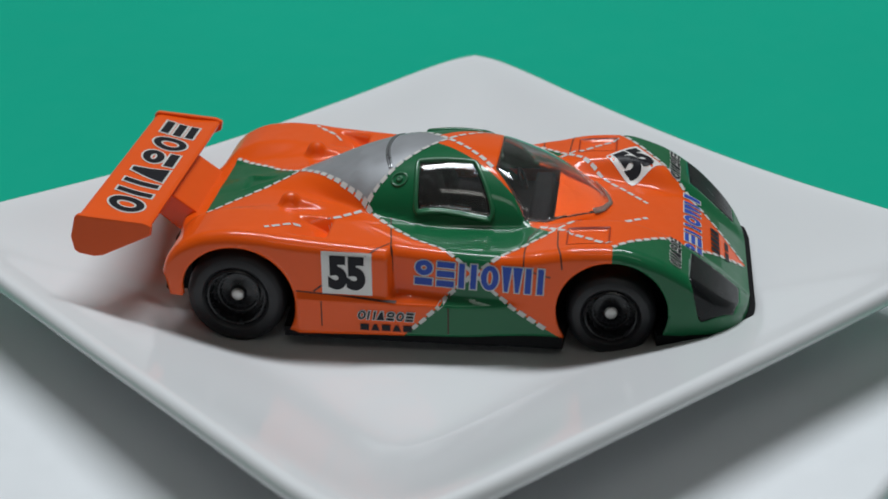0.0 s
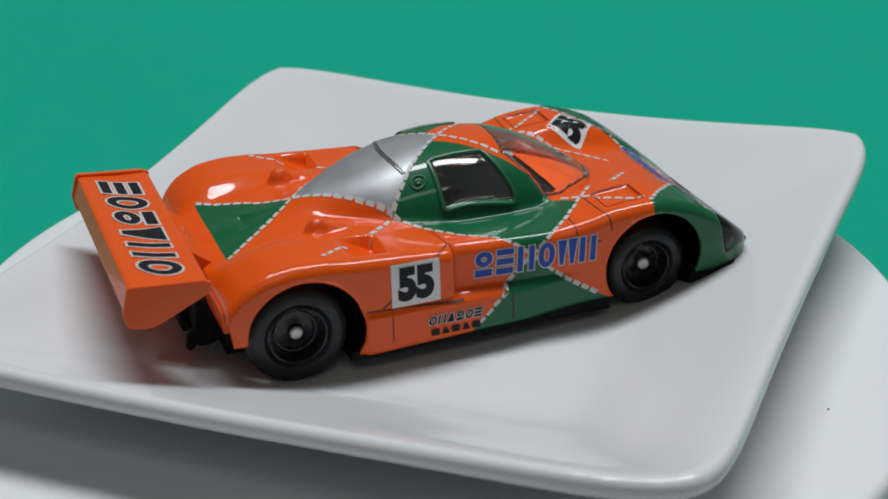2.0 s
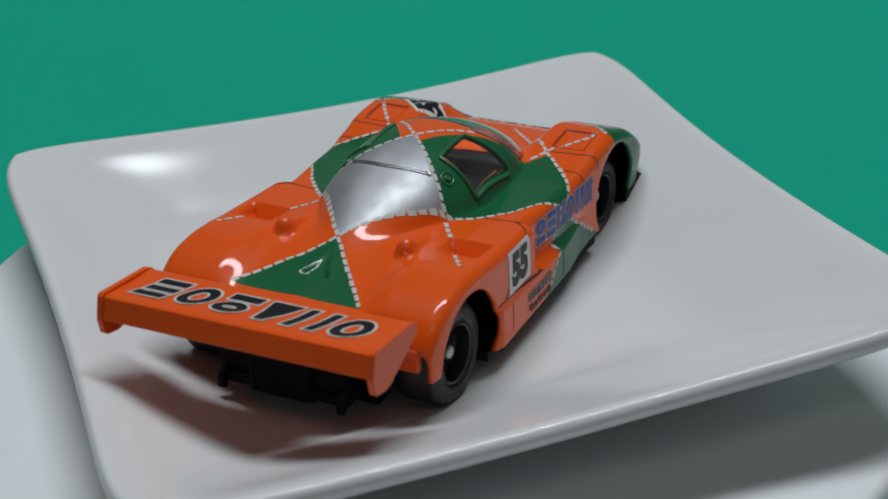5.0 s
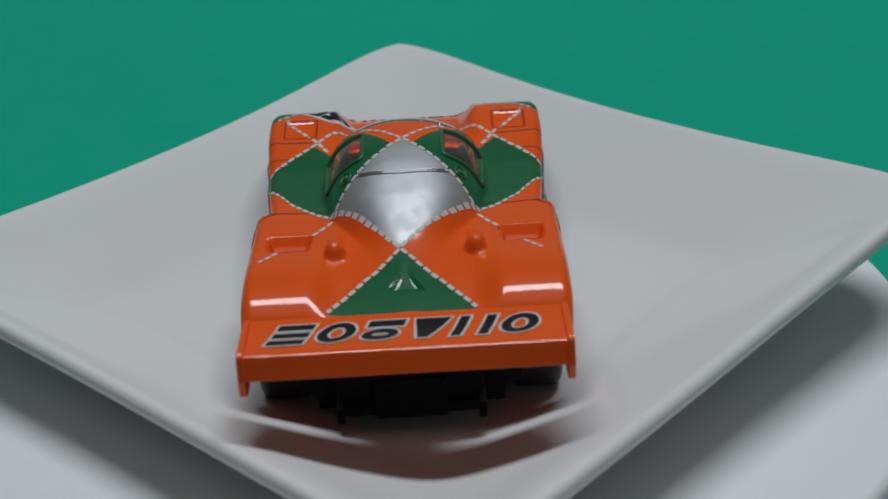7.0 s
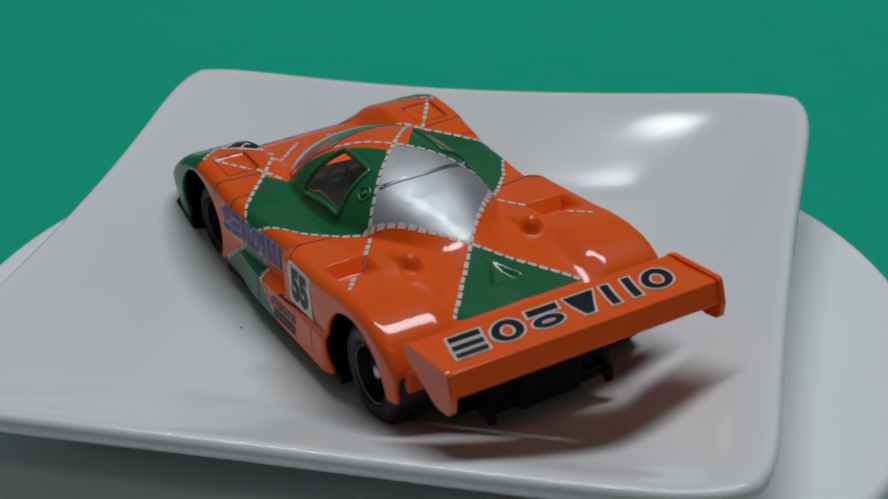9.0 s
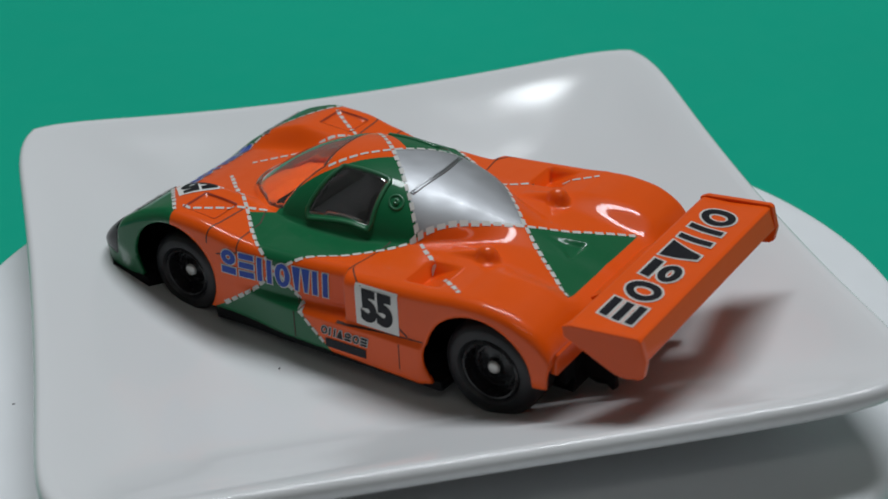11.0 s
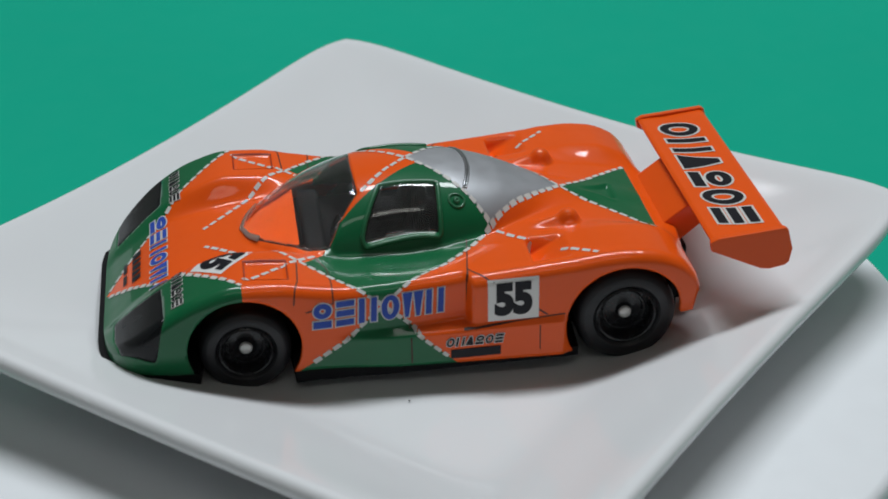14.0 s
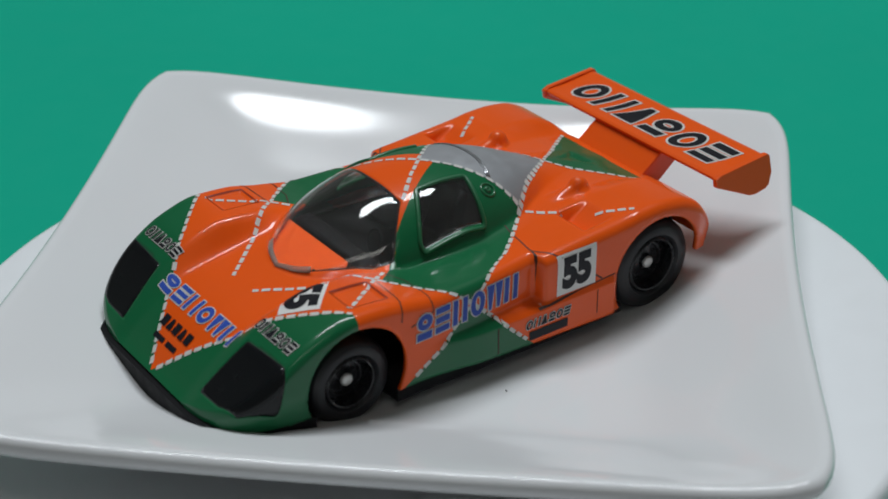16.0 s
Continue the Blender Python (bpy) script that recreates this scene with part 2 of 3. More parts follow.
TAIL, NOSE = -28.4, 35.9
mid_line = curve_through((-28.6, 10.3), (-27.6, 10.8), (-25.8, 11.4), (-20, 12.6), (-14, 13.2), (-6, 13.2), (6, 12.8), (12, 12.5), (16, 12.1), (20, 11.6), (24, 11.0), (27, 10.3), (29.6, 9.3), (32, 7.7), (34, 6.0), (35.2, 4.9), (36, 4.3))
edge_line = curve_through((-28.6, 8.6), (-27.8, 10.4), (-26, 12.2), (-23, 13.4), (-20, 13.7), (-14, 13.2), (-6, 12.6), (0, 12.2), (8, 12.1), (13, 12.8), (17, 13.6), (21, 13.8), (25, 12.8), (29, 10.6), (33, 7.4), (35, 5.6), (36, 4.6))
roof_line = curve_through((-28, 9.6), (-26, 11.0), (-21, 12.4), (-17, 13.6), (-13, 15.2), (-8, 17.1), (-3, 18.4), (2, 18.9), (7.5, 18.4), (10.5, 17.5), (14, 15.9), (18, 13.3), (20.6, 11.1))
cabin_half = curve_through((-26, 1.5), (-21, 2.4), (-17, 3.4), (-14, 4.6), (-12, 5.6), (-10, 6.7), (-7, 8.2), (-3, 9.0), (2, 9.6), (9, 9.4), (12, 8.8), (15, 7.4), (17.5, 5.6), (19.5, 3.0), (20.6, 0.3))


def half_width(x):
    x = np.asarray(x, float)
    front = np.clip((x - 24) / (NOSE + 0.15 - 24), 0, 1)
    rear = np.clip((-24 - x) / 6.5, 0, 1)
    return 17.0 * (1 - front ** 4.0) ** (1 / 4.0) * (1 - 0.06 * rear ** 2) * (1 - 0.012 * step(4, 10, x) * step(18, 12, x))


def deck(x, y):
    y = np.abs(y)
    inner = 1.1 * step(12.0, 17.0, x)
    return mid_line(x) + (edge_line(x) - mid_line(x)) * step(6.6 - 0.3 * inner, 10.4 - inner, y)


def features(x, y):
    """Scoops, filler bumps and the curved duct, as rise or fall of the deck."""
    y = np.abs(y)
    scoop = step(10.2, 10.7, y) * step(15.2, 14.7, y) * step(-10.2, -10.6, x) * np.clip((x + 14.6) / 4.0, 0, 1)
    vent = step(10.8, 11.2, y) * step(15.0, 14.6, y) * step(15.6, 16.0, x) * step(20.3, 19.9, x)
    bulb = np.sqrt(np.clip(1 - ((x + 15.7) / 1.35) ** 2 - ((y - 7.5) / 1.2) ** 2, 0, 1))
    along = np.clip((x + 15.7) / 4.6, 0, 1)
    trail = 0.7 * (1 - along) * np.sqrt(np.clip(1 - ((y - 7.5) / 0.85) ** 2, 0, 1)) * (x > -15.7)
    bump = np.maximum(bulb, trail)
    run = np.clip((-18.6 - x) / 3.8, 0, 1)
    w = 0.3 + 1.5 * run ** 2.2
    duct = step(w + 0.2, w - 0.1, y) * run * step(-22.7, -22.3, x)
    lip = 0.1 * np.exp(-((y - w - 0.2) / 0.3) ** 2) * run * step(-22.9, -22.3, x)
    return -1.9 * scoop - 0.35 * vent + 1.6 * bump - 0.45 * duct + lip


def height(x, y):
    x, y = np.asarray(x, float), np.asarray(y, float)
    d = deck(x, y)
    w = cabin_half(x)
    r = np.clip(np.abs(y) / w, 0, 1.6)
    top = roof_line(x)
    base = np.minimum(d, top) - 0.3
    tail, bubble = step(-10, -16, x), step(6.5, 11, x)
    dome = np.where(r < 1, (1 - np.minimum(r, 1) ** (2.6 - 0.6 * tail - 0.5 * bubble)) ** (0.77 + 0.1 * tail - 0.15 * bubble), -(r - 1) * 0.9)
    c = base + (top - base) * dome - 8.0 * np.clip(x - 20.4, 0, 1)
    k = 0.35 + 0.6 * step(-9, -14, x)
    hh = np.maximum(k - np.abs(d - c), 0) / k
    z = np.maximum(d, c) + hh * hh * k * 0.25
    return z + features(x, y)


ROUND = 1.3


def sill_z(x):
    x = np.asarray(x, float)
    z = 2.3 + 0.9 * np.clip((x + 13.7) / 28.0, 0, 1)
    z = z + (5.7 - z) * step(-19, -22, x) + (4.0 - z) * step(19, 22, x)
    return z


def skin(x, u):
    """The shell's point at x, u millimetres out over the top and down the side (u < 0: right side)."""
    x, u = np.broadcast_arrays(np.asarray(x, float), np.asarray(u, float))
    sign, a = np.where(u < 0, -1.0, 1.0), np.abs(u)
    w = half_width(x)
    r = np.minimum(ROUND, w * 0.45)
    zt = height(x, np.minimum(a, w - r))
    t = np.clip((a - (w - r)) / (2 * r), 0, 1) * (math.pi / 2)
    y = np.where(a < w - r, a, w - r + r * np.sin(t))
    z = zt - r * (1 - np.cos(t))
    down = np.maximum(a - (w + r), 0)
    z = z - down
    side = step(0.2, 1.2, a - w)
    sill = 0.45 * step(7.0, 6.6, z) * step(-14, -13, x) * step(13, 4, x)
    # the flank steps in ahead of the rear wings, shoulder and all
    recess = 1.45 * np.clip((12 - x) / 14.2, 0, 1) * step(-3.5, -2.7, x) * step(6.5, 7.1, z) * step(w - 4.6, w - 0.4, a)
    y = y + side * sill - recess - 0.35 * side * step(8, 4, z) * step(20, 26, np.abs(x))
    # the tail is undercut
    return np.stack([x + 0.6 * side * step(-24.5, -28.4, x) * step(10.0, 5.5, z), sign * y, z], -1)


def side_u(x, z):
    """The u of the height z on the side at x."""
    w = half_width(x)
    return w + ROUND + float(height(x, w - ROUND)) - ROUND - z


def skin_normal(x, u):
    e = 0.06
    a, b = skin(x + e, u) - skin(x - e, u), skin(x, u + e) - skin(x, u - e)
    n = np.cross(a, b)
    return n / np.linalg.norm(n, axis=-1, keepdims=True)


def polygon_distance(px, py, corners):
    """Signed distance to a convex outline, negative inside."""
    best, inside = np.full(px.shape, 1e9), np.ones(px.shape, bool)
    area = sum(a[0] * b[1] - b[0] * a[1] for a, b in zip(corners, corners[1:] + corners[:1]))
    for (ax, ay), (bx, by) in zip(corners, corners[1:] + corners[:1]):
        ex, ey = bx - ax, by - ay
        t = np.clip(((px - ax) * ex + (py - ay) * ey) / (ex * ex + ey * ey), 0, 1)
        best = np.minimum(best, np.hypot(px - ax - t * ex, py - ay - t * ey))
        inside &= (ex * (py - ay) - ey * (px - ax)) * (1 if area > 0 else -1) >= 0
    return np.where(inside, -best, best)


def print_drift(x):
    """How far the tail's print sits off the car's middle."""
    return 0.49 * step(-9, -15.5, x)


# windows and lamps in (x, |u|)
SIDE_WINDOW = [(-1.15, 5.0), (4.6, 4.95), (6.75, 8.7), (-0.95, 8.45)]
HEADLIGHT = [(29.4, 9.8), (34.2, 8.9), (34.1, 12.2), (33.4, 15.6), (30.2, 20.3), (29.1, 16.2)]


def window_distance(x, u):
    return polygon_distance(x, np.abs(u), SIDE_WINDOW) - 0.25


def lamp_distance(x, u):
    return polygon_distance(x, np.abs(u), HEADLIGHT) - 0.3


def screen_distance(x, u):
    a = np.abs(u)
    top = 7.45 - 0.01 * a * a
    pillar = np.where(a > 5.0, 7.2 + (a - 5.0) * 0.92, top)
    w = curve_through((7, 8.9), (10.5, 8.85), (12.8, 8.4), (14.6, 7.3), (17.5, 4.9), (19.3, 2.5), (20.1, 0.05))(x)
    return np.maximum(np.maximum(pillar - x, (a - w) * 0.8), x - 20.1)


def arch_distance(x, u):
    p = skin(x, u)
    d = np.minimum(np.hypot(x + 20.1, p[..., 2] - 5.5) - 6.55, np.hypot(x - 20.8, p[..., 2] - 6.4) - 6.0)
    return np.where(np.abs(u) > half_width(x) - 2.0, d, 5.0)


def build_shell(car):
    xs = np.concatenate([np.linspace(TAIL, 30, 210), 30 + (NOSE - 30) * np.sin(np.linspace(0, 1, 34)[1:] * math.pi / 2)])
    inner = np.linspace(0, 1, 62)
    outer = np.linspace(0, 1, 32)[1:]
    rows = []
    for x in xs:
        w = float(half_width(x))
        r = min(ROUND, w * 0.45)
        zt = float(height(x, w - r))
        end = w + r + max(zt - r - float(sill_z(x)), 0.05)
        half = np.concatenate([inner * (w - r), (w - r) + outer * (end - w + r)])
        rows.append(np.concatenate([-half[:0:-1], half]))
    U = np.array(rows)
    X = np.repeat(xs[:, None], U.shape[1], 1)
    # pull the grid points along each opening's border onto its outline
    for fun in (window_distance, screen_distance, lamp_distance, arch_distance):
        mx = (X[:-1, :-1] + X[1:, :-1] + X[:-1, 1:] + X[1:, 1:]) / 4
        mu = (U[:-1, :-1] + U[1:, :-1] + U[:-1, 1:] + U[1:, 1:]) / 4
        inside = np.pad(fun(mx, mu) < 0, 1, mode="edge").astype(int)
        total = inside[:-1, :-1] + inside[1:, :-1] + inside[:-1, 1:] + inside[1:, 1:]
        border = (total > 0) & (total < 4)
        for _ in range(4):
            d = fun(X, U)
            e = 0.01
            gx, gu = (fun(X + e, U) - fun(X - e, U)) / (2 * e), (fun(X, U + e) - fun(X, U - e)) / (2 * e)
            g = np.maximum(gx * gx + gu * gu, 0.4)
            move = np.clip(d, -0.25, 0.25)
            X = np.where(border, X - move * gx / g, X)
            U = np.where(border, U - move * gu / g, U)
    pts = skin(X, U) * MM
    nx, nu = X.shape
    cx = (X[:-1, :-1] + X[1:, :-1] + X[:-1, 1:] + X[1:, 1:]) / 4
    cu = (U[:-1, :-1] + U[1:, :-1] + U[:-1, 1:] + U[1:, 1:]) / 4
    cu = np.where(cu == 0, 1e-6, cu)
    kind = np.zeros(cx.shape, int)
    kind[arch_distance(cx, cu) < 0] = 9
    kind[screen_distance(cx, cu) < 0] = 1
    kind[(window_distance(cx, cu) < 0) & (cu < 0)] = 2
    kind[(window_distance(cx, cu) < 0) & (cu > 0)] = 3
    kind[(lamp_distance(cx, cu) < 0) & (cu < 0)] = 4
    kind[(lamp_distance(cx, cu) < 0) & (cu > 0)] = 5
    flat = pts.reshape(-1, 3)
    liv = np.stack([X, np.abs(U - print_drift(X)), np.zeros_like(X)], -1).reshape(-1, 3)

    def cut(name, k, material, label, thick, lift=0.0):
        ii, jj = np.nonzero(kind == k)
        a = ii * nu + jj
        quads = np.stack([a, a + nu, a + nu + 1, a + 1], 1)
        used, back = np.unique(quads, return_inverse=True)
        me = mesh_of(name, flat[used], back.reshape(quads.shape))
        at = me.attributes.new("liv", "FLOAT_VECTOR", "POINT")
        at.data.foreach_set("vector", liv[used].ravel())
        ob = link(name, me, material, car, label)
        if thick:
            mod = ob.modifiers.new("thickness", "SOLIDIFY")
            mod.thickness, mod.offset = thick * MM, -1
        if material == glass:
            ob.visible_shadow = False
        return ob

    cut("body", 0, livery, "orange, green and silver enamel shell", 0.55)
    cut("windscreen", 1, glass, "clear plastic windscreen", 0.35)
    cut("side_window", 2, glass, "clear plastic side window", 0.35)
    cut("side_window", 3, glass, "clear plastic side window", 0.35)
    cut("headlight", 4, lens_black, "glossy black headlight cover", 0.3)
    cut("headlight", 5, lens_black, "glossy black headlight cover", 0.3)


# ---------------------------------------------------------------- toy car: paint scheme
livery = bpy.data.materials.new("orange_green_silver_enamel")
livery.use_nodes = True


def paint_scheme():
    t = livery.node_tree
    at = t.nodes.new("ShaderNodeAttribute")
    at.attribute_name = "liv"
    sep = t.nodes.new("ShaderNodeSeparateXYZ")
    t.links.new(at.outputs["Vector"], sep.inputs[0])
    X, U = sep.outputs[0], sep.outputs[1]

    def op(kind, a, b=None):
        n = t.nodes.new("ShaderNodeMath")
        n.operation = kind
        for i, v in enumerate((a, b)):
            if v is None:
                continue
            if isinstance(v, (int, float)):
                n.inputs[i].default_value = v
            else:
                t.links.new(v, n.inputs[i])
        return n.outputs[0]

    def line(x0, u0, x1, u1):
        """u less the line's u at this x."""
        k = (u1 - u0) / (x1 - x0)
        return op("SUBTRACT", U, op("ADD", op("MULTIPLY", X, k), u0 - k * x0))

    def above(v, c=0.0):
        return op("GREATER_THAN", v, c)

    def below(v, c=0.0):
        return op("LESS_THAN", v, c)

    def both(*m):
        r = m[0]
        for q in m[1:]:
            r = op("MULTIPLY", r, q)
        return r

    def either(*m):
        r = m[0]
        for q in m[1:]:
            r = op("MAXIMUM", r, q)
        return r

    a1, a2 = line(*A_REAR), line(*A_SIDE)
    b = line(*B_LINE)
    c, f = line(*C_LINE), line(*F_LINE)
    nose = line(*N_LINE)
    hood = op("SUBTRACT", X, op("ADD", op("MULTIPLY", U, 1.5), 14.4 - 1.5 * 10.7))
    cabin = both(below(a2), below(b), above(c), above(f), below(hood), above(X, -7.05))
    door = both(above(a2), above(b), above(U, 14), above(X, -10), below(X, 20))
    front = both(above(nose), above(X, 20.6))
    tail = both(below(line(*T_LINE)), below(X, -16.2), above(X, -25.8))
    silver = both(below(c), below(a1), above(X, -16.2), below(X, 1.3))
    green = either(cabin, door, front, tail)

    def mix(fac, p, q):
        n = t.nodes.new("ShaderNodeMix")
        n.data_type = "RGBA"
        t.links.new(fac, n.inputs[0])
        for i, v in ((6, p), (7, q)):
            if isinstance(v, tuple):
                n.inputs[i].default_value = (*v, 1)
            else:
                t.links.new(v, n.inputs[i])
        return n.outputs[2]

    s = t.nodes["Principled BSDF"]
    t.links.new(mix(silver, mix(green, ORANGE, GREEN), SILVER), s.inputs["Base Color"])
    t.links.new(op("MULTIPLY", silver, 0.65), s.inputs["Metallic"])
    t.links.new(op("SUBTRACT", 0.6, op("MULTIPLY", silver, 0.5)), s.inputs["Coat Weight"])
    s.inputs["Coat Roughness"].default_value = 0.06
    s.inputs["Specular IOR Level"].default_value = 0.12
    vary(livery, 500.0, (0.38, 0.48), 0.000006, 700.0, 0.05, 120.0)
    r = s.inputs["Roughness"].links[0].from_socket
    t.links.new(op("ADD", r, op("MULTIPLY", silver, 0.07)), s.inputs["Roughness"])


A_REAR = (-16.2, 0.0, -7.0, 7.8)
A_SIDE = (-7.0, 7.8, 14.2, 26.1)
B_LINE = (14.4, 10.7, -1.0, 26.0)
C_LINE = (1.3, 0.0, -7.0, 7.8)
F_LINE = (1.3, 0.0, 7.2, 5.2)
N_LINE = (35.7, 0.0, 20.5, 16.0)
T_LINE = (-16.2, 0.0, -25.8, 7.8)


# ---------------------------------------------------------------- toy car: the rest
def wheel(car, x, y, radius, width):
    """Tyre, rim and axle end; the outer face looks along y's sign."""
    w = new("wheel")
    w.parent = car
    s = 1 if y > 0 else -1
    w.matrix_basis = pose(x * MM, y * MM, 5.2 * MM, -90 * s, 0, 0)
    r, h = radius, width
    tyre = [(r * 0.60, 0.0), (r * 0.62, -0.12), (r * 0.655, 0.2), (r * 0.68, 0.34), (r * 0.70, 0.3), (r * 0.84, 0.36), (r * 0.86, 0.26), (r * 0.93, 0.12), (r * 0.985, -0.3), (r, -0.8), (r, -h + 0.7), (r * 0.97, -h + 0.2), (r * 0.9, -h), (r * 0.60, -h)]
    shade_sharp(part("tyre", lathe([(a * MM, b * MM) for a, b in tyre], 72), tyre_rubber, w), 60)
    rim = [(0.00001, -0.85), (0.75, -0.85), (0.95, -1.2), (r * 0.27, -1.45), (r * 0.36, -1.5), (r * 0.39, -1.1), (r * 0.42, -1.1), (r * 0.44, -1.4), (r * 0.50, -1.45), (r * 0.53, -0.3), (r * 0.545, 0.12), (r * 0.575, 0.2), (r * 0.61, 0.05), (r * 0.61, -1.9), (0.00001, -1.9)]
    shade_sharp(part("rim", lathe([(a * MM, b * MM) for a, b in rim], 48), rim_black, w), 35)
    pin = [(0.00001, -0.46), (0.5, -0.48), (0.68, -0.62), (0.72, -0.8), (0.72, -1.3), (0.00001, -1.3)]
    part("axle_end", lathe([(a * MM, b * MM) for a, b in pin], 24), metal_pin, w, "bright bare steel axle end")
    return w


def base_plate(car):
    """Black underside with splitter, skirts and wheel tunnels."""
    bm = bmesh.new()
    outline = []
    xs = np.concatenate([np.linspace(-27.2, 33, 150), 33 + (NOSE + 0.6 - 33) * np.sin(np.linspace(0, 1, 22)[1:] * math.pi / 2)])
    for x in xs:
        w = float(half_width(min(x - 0.6, NOSE))) + (-0.4 + 0.85 * float(step(29, 34, x)) if x > 22 else -0.6)
        outline.append((x, max(w, 0.3)))
    low = lambda x: 1.35 + 0.3 * float(step(22, 26, x))
    high = lambda x: (2.45 if x < -13 else 3.3 if x < 20 else 3.3 + 0.8 * step(22, 28, x))
    grid = []
    for x, w in outline:
        # cut in at the wheels
        for cxw, rw in ((-20.6, 5.45), (20.7, 4.75)):
            if abs(x - cxw) < rw:
                w = min(w, 9.6)
        if x < -20.6:
            w = min(w, 9.6)
        hz = float(high(x))
        grid.append([(x, -w, low(x)), (x, -w, hz), (x, w, hz), (x, w, low(x))])
    vs = [[bm.verts.new(Vector(p) * MM) for p in row] for row in grid]
    for a, b in zip(vs, vs[1:]):
        for i in range(4):
            bm.faces.new((a[i], a[(i + 1) % 4], b[(i + 1) % 4], b[i]))
    bm.faces.new(vs[0])
    bm.faces.new(vs[-1])
    bmesh.ops.recalc_face_normals(bm, faces=bm.faces[:])
    base = part("base_plate", bm, black_plastic, car, "matt black plastic underside", smooth=False)
    # inner tub that closes the wheel wells
    bm = bmesh.new()
    xs = np.linspace(-27.4, 33.5, 80)
    rows = []
    for x in xs:
        top = min(float(height(x, 0)) - 1.0, float(height(x, 9.0)) - 1.0, 10.2 if -9 < x < 20 else 20)
        w = 9.5 if x < 29 else 9.5 * (1 - ((x - 29) / 4.6) ** 2) + 2.0
        rows.append([bm.verts.new(Vector(p) * MM) for p in ((x, -w, 2.2), (x, -w, top), (x, w, top), (x, w, 2.2))])
    for a, b in zip(rows, rows[1:]):
        for i in range(4):
            bm.faces.new((a[i], a[(i + 1) % 4], b[(i + 1) % 4], b[i]))
    bm.faces.new(rows[0])
    bm.faces.new(rows[-1])
    bmesh.ops.recalc_face_normals(bm, faces=bm.faces[:])
    part("inner_tub", bm, black_plastic, car, smooth=False)
    for x in (-20.6, 20.7):
        bm = lathe([(0.00001, -14.0 * MM), (0.5 * MM, -14.0 * MM), (0.5 * MM, 14.0 * MM), (0.00001, 14.0 * MM)], 16)
        bmesh.ops.rotate(bm, matrix=Matrix.Rotation(math.pi / 2, 3, "X"), verts=bm.verts)
        bmesh.ops.translate(bm, vec=(x * MM, 0, 5.2 * MM), verts=bm.verts)
        part("axle", bm, metal_pin, car)
    return base


def wing(car):
    w = new("rear_wing")
    w.parent = car
    section = [(-29.6, 13.55), (-30.0, 13.75), (-33, 13.85), (-37.3, 14.35), (-37.75, 14.25), (-38.5, 12.0), (-38.0, 11.7), (-33, 12.75), (-29.7, 13.2)]
    part("wing_plane", prism([(a * MM, b * MM) for a, b in section], 1, -15.4 * MM, 15.4 * MM, 0.00012), orange_paint, w, smooth=False)
    side = [(-29.4, 13.6), (-30.2, 14.0), (-37.6, 14.65), (-38.0, 14.4), (-38.65, 12.0), (-38.4, 10.4), (-37.9, 10.0), (-36.2, 9.7), (-35.2, 9.85), (-29.6, 12.5)]
    for s in (-1, 1):
        part("endplate", prism([(a * MM, b * MM) for a, b in side], 1, min(s * 15.3, s * 16.0) * MM, max(s * 15.3, s * 16.0) * MM, 0.00015), orange_paint, w, smooth=False)
    mount = [(-25.6, 10.2), (-27.0, 10.9), (-30.2, 13.3), (-34.5, 12.6), (-32.6, 11.4), (-29.0, 8.4), (-27.6, 7.2), (-26.0, 7.2)]
    part("wing_mount", prism([(a * MM, b * MM) for a, b in mount], 1, -6.0 * MM, 6.0 * MM, 0.0002), orange_paint, w, smooth=False)
    wing_prints(w)
    return w


def rear_end(car):
    part("rear_panel", bevelled_box((0.9 * MM, 23 * MM, 6.0 * MM), (-26.9 * MM, 0, 6.4 * MM), 0.0002), black_plastic, car, smooth=False)
    part("rear_valance", bevelled_box((0.9 * MM, 30.4 * MM, 2.6 * MM), (-28.0 * MM, 0, 8.2 * MM), 0.0003), orange_paint, car, "narrow orange panel under the wing")
    tail = [(-27.0, 7.4), (-29.3, 7.4), (-29.8, 7.0), (-30.0, 2.2), (-29.7, 1.8), (-28.6, 1.7), (-27.0, 2.4)]
    part("tail_box", prism([(a * MM, b * MM) for a, b in tail], 1, -7.4 * MM, 7.4 * MM, 0.0002), black_plastic, car, smooth=False)
    part("gearbox", bevelled_box((4.4 * MM, 7.6 * MM, 4.6 * MM), (-28.6 * MM, 0, 4.2 * MM), 0.0005), black_plastic, car, smooth=False)
    part("diffuser", bevelled_box((4.0 * MM, 14 * MM, 0.9 * MM), (-28.4 * MM, 0, 3.0 * MM), 0.0002), black_plastic, car, smooth=False)
    fin = [(-27.2, 2.6), (-29.6, 2.4), (-30.7, 1.5), (-31.1, 1.8), (-30.9, 3.4), (-29.8, 4.5), (-27.2, 5.2)]
    for s in (-1, 1):
        part("diffuser_fin", prism([(a * MM, b * MM) for a, b in fin], 1, (s * 7.2 - 0.4) * MM, (s * 7.2 + 0.4) * MM, 0.00015), black_plastic, car, smooth=False)


# ---------------------------------------------------------------- toy car: print on the shell
def on_skin(x, u, lift):
    p = skin(x, u) + skin_normal(x, u) * lift
    return p * MM


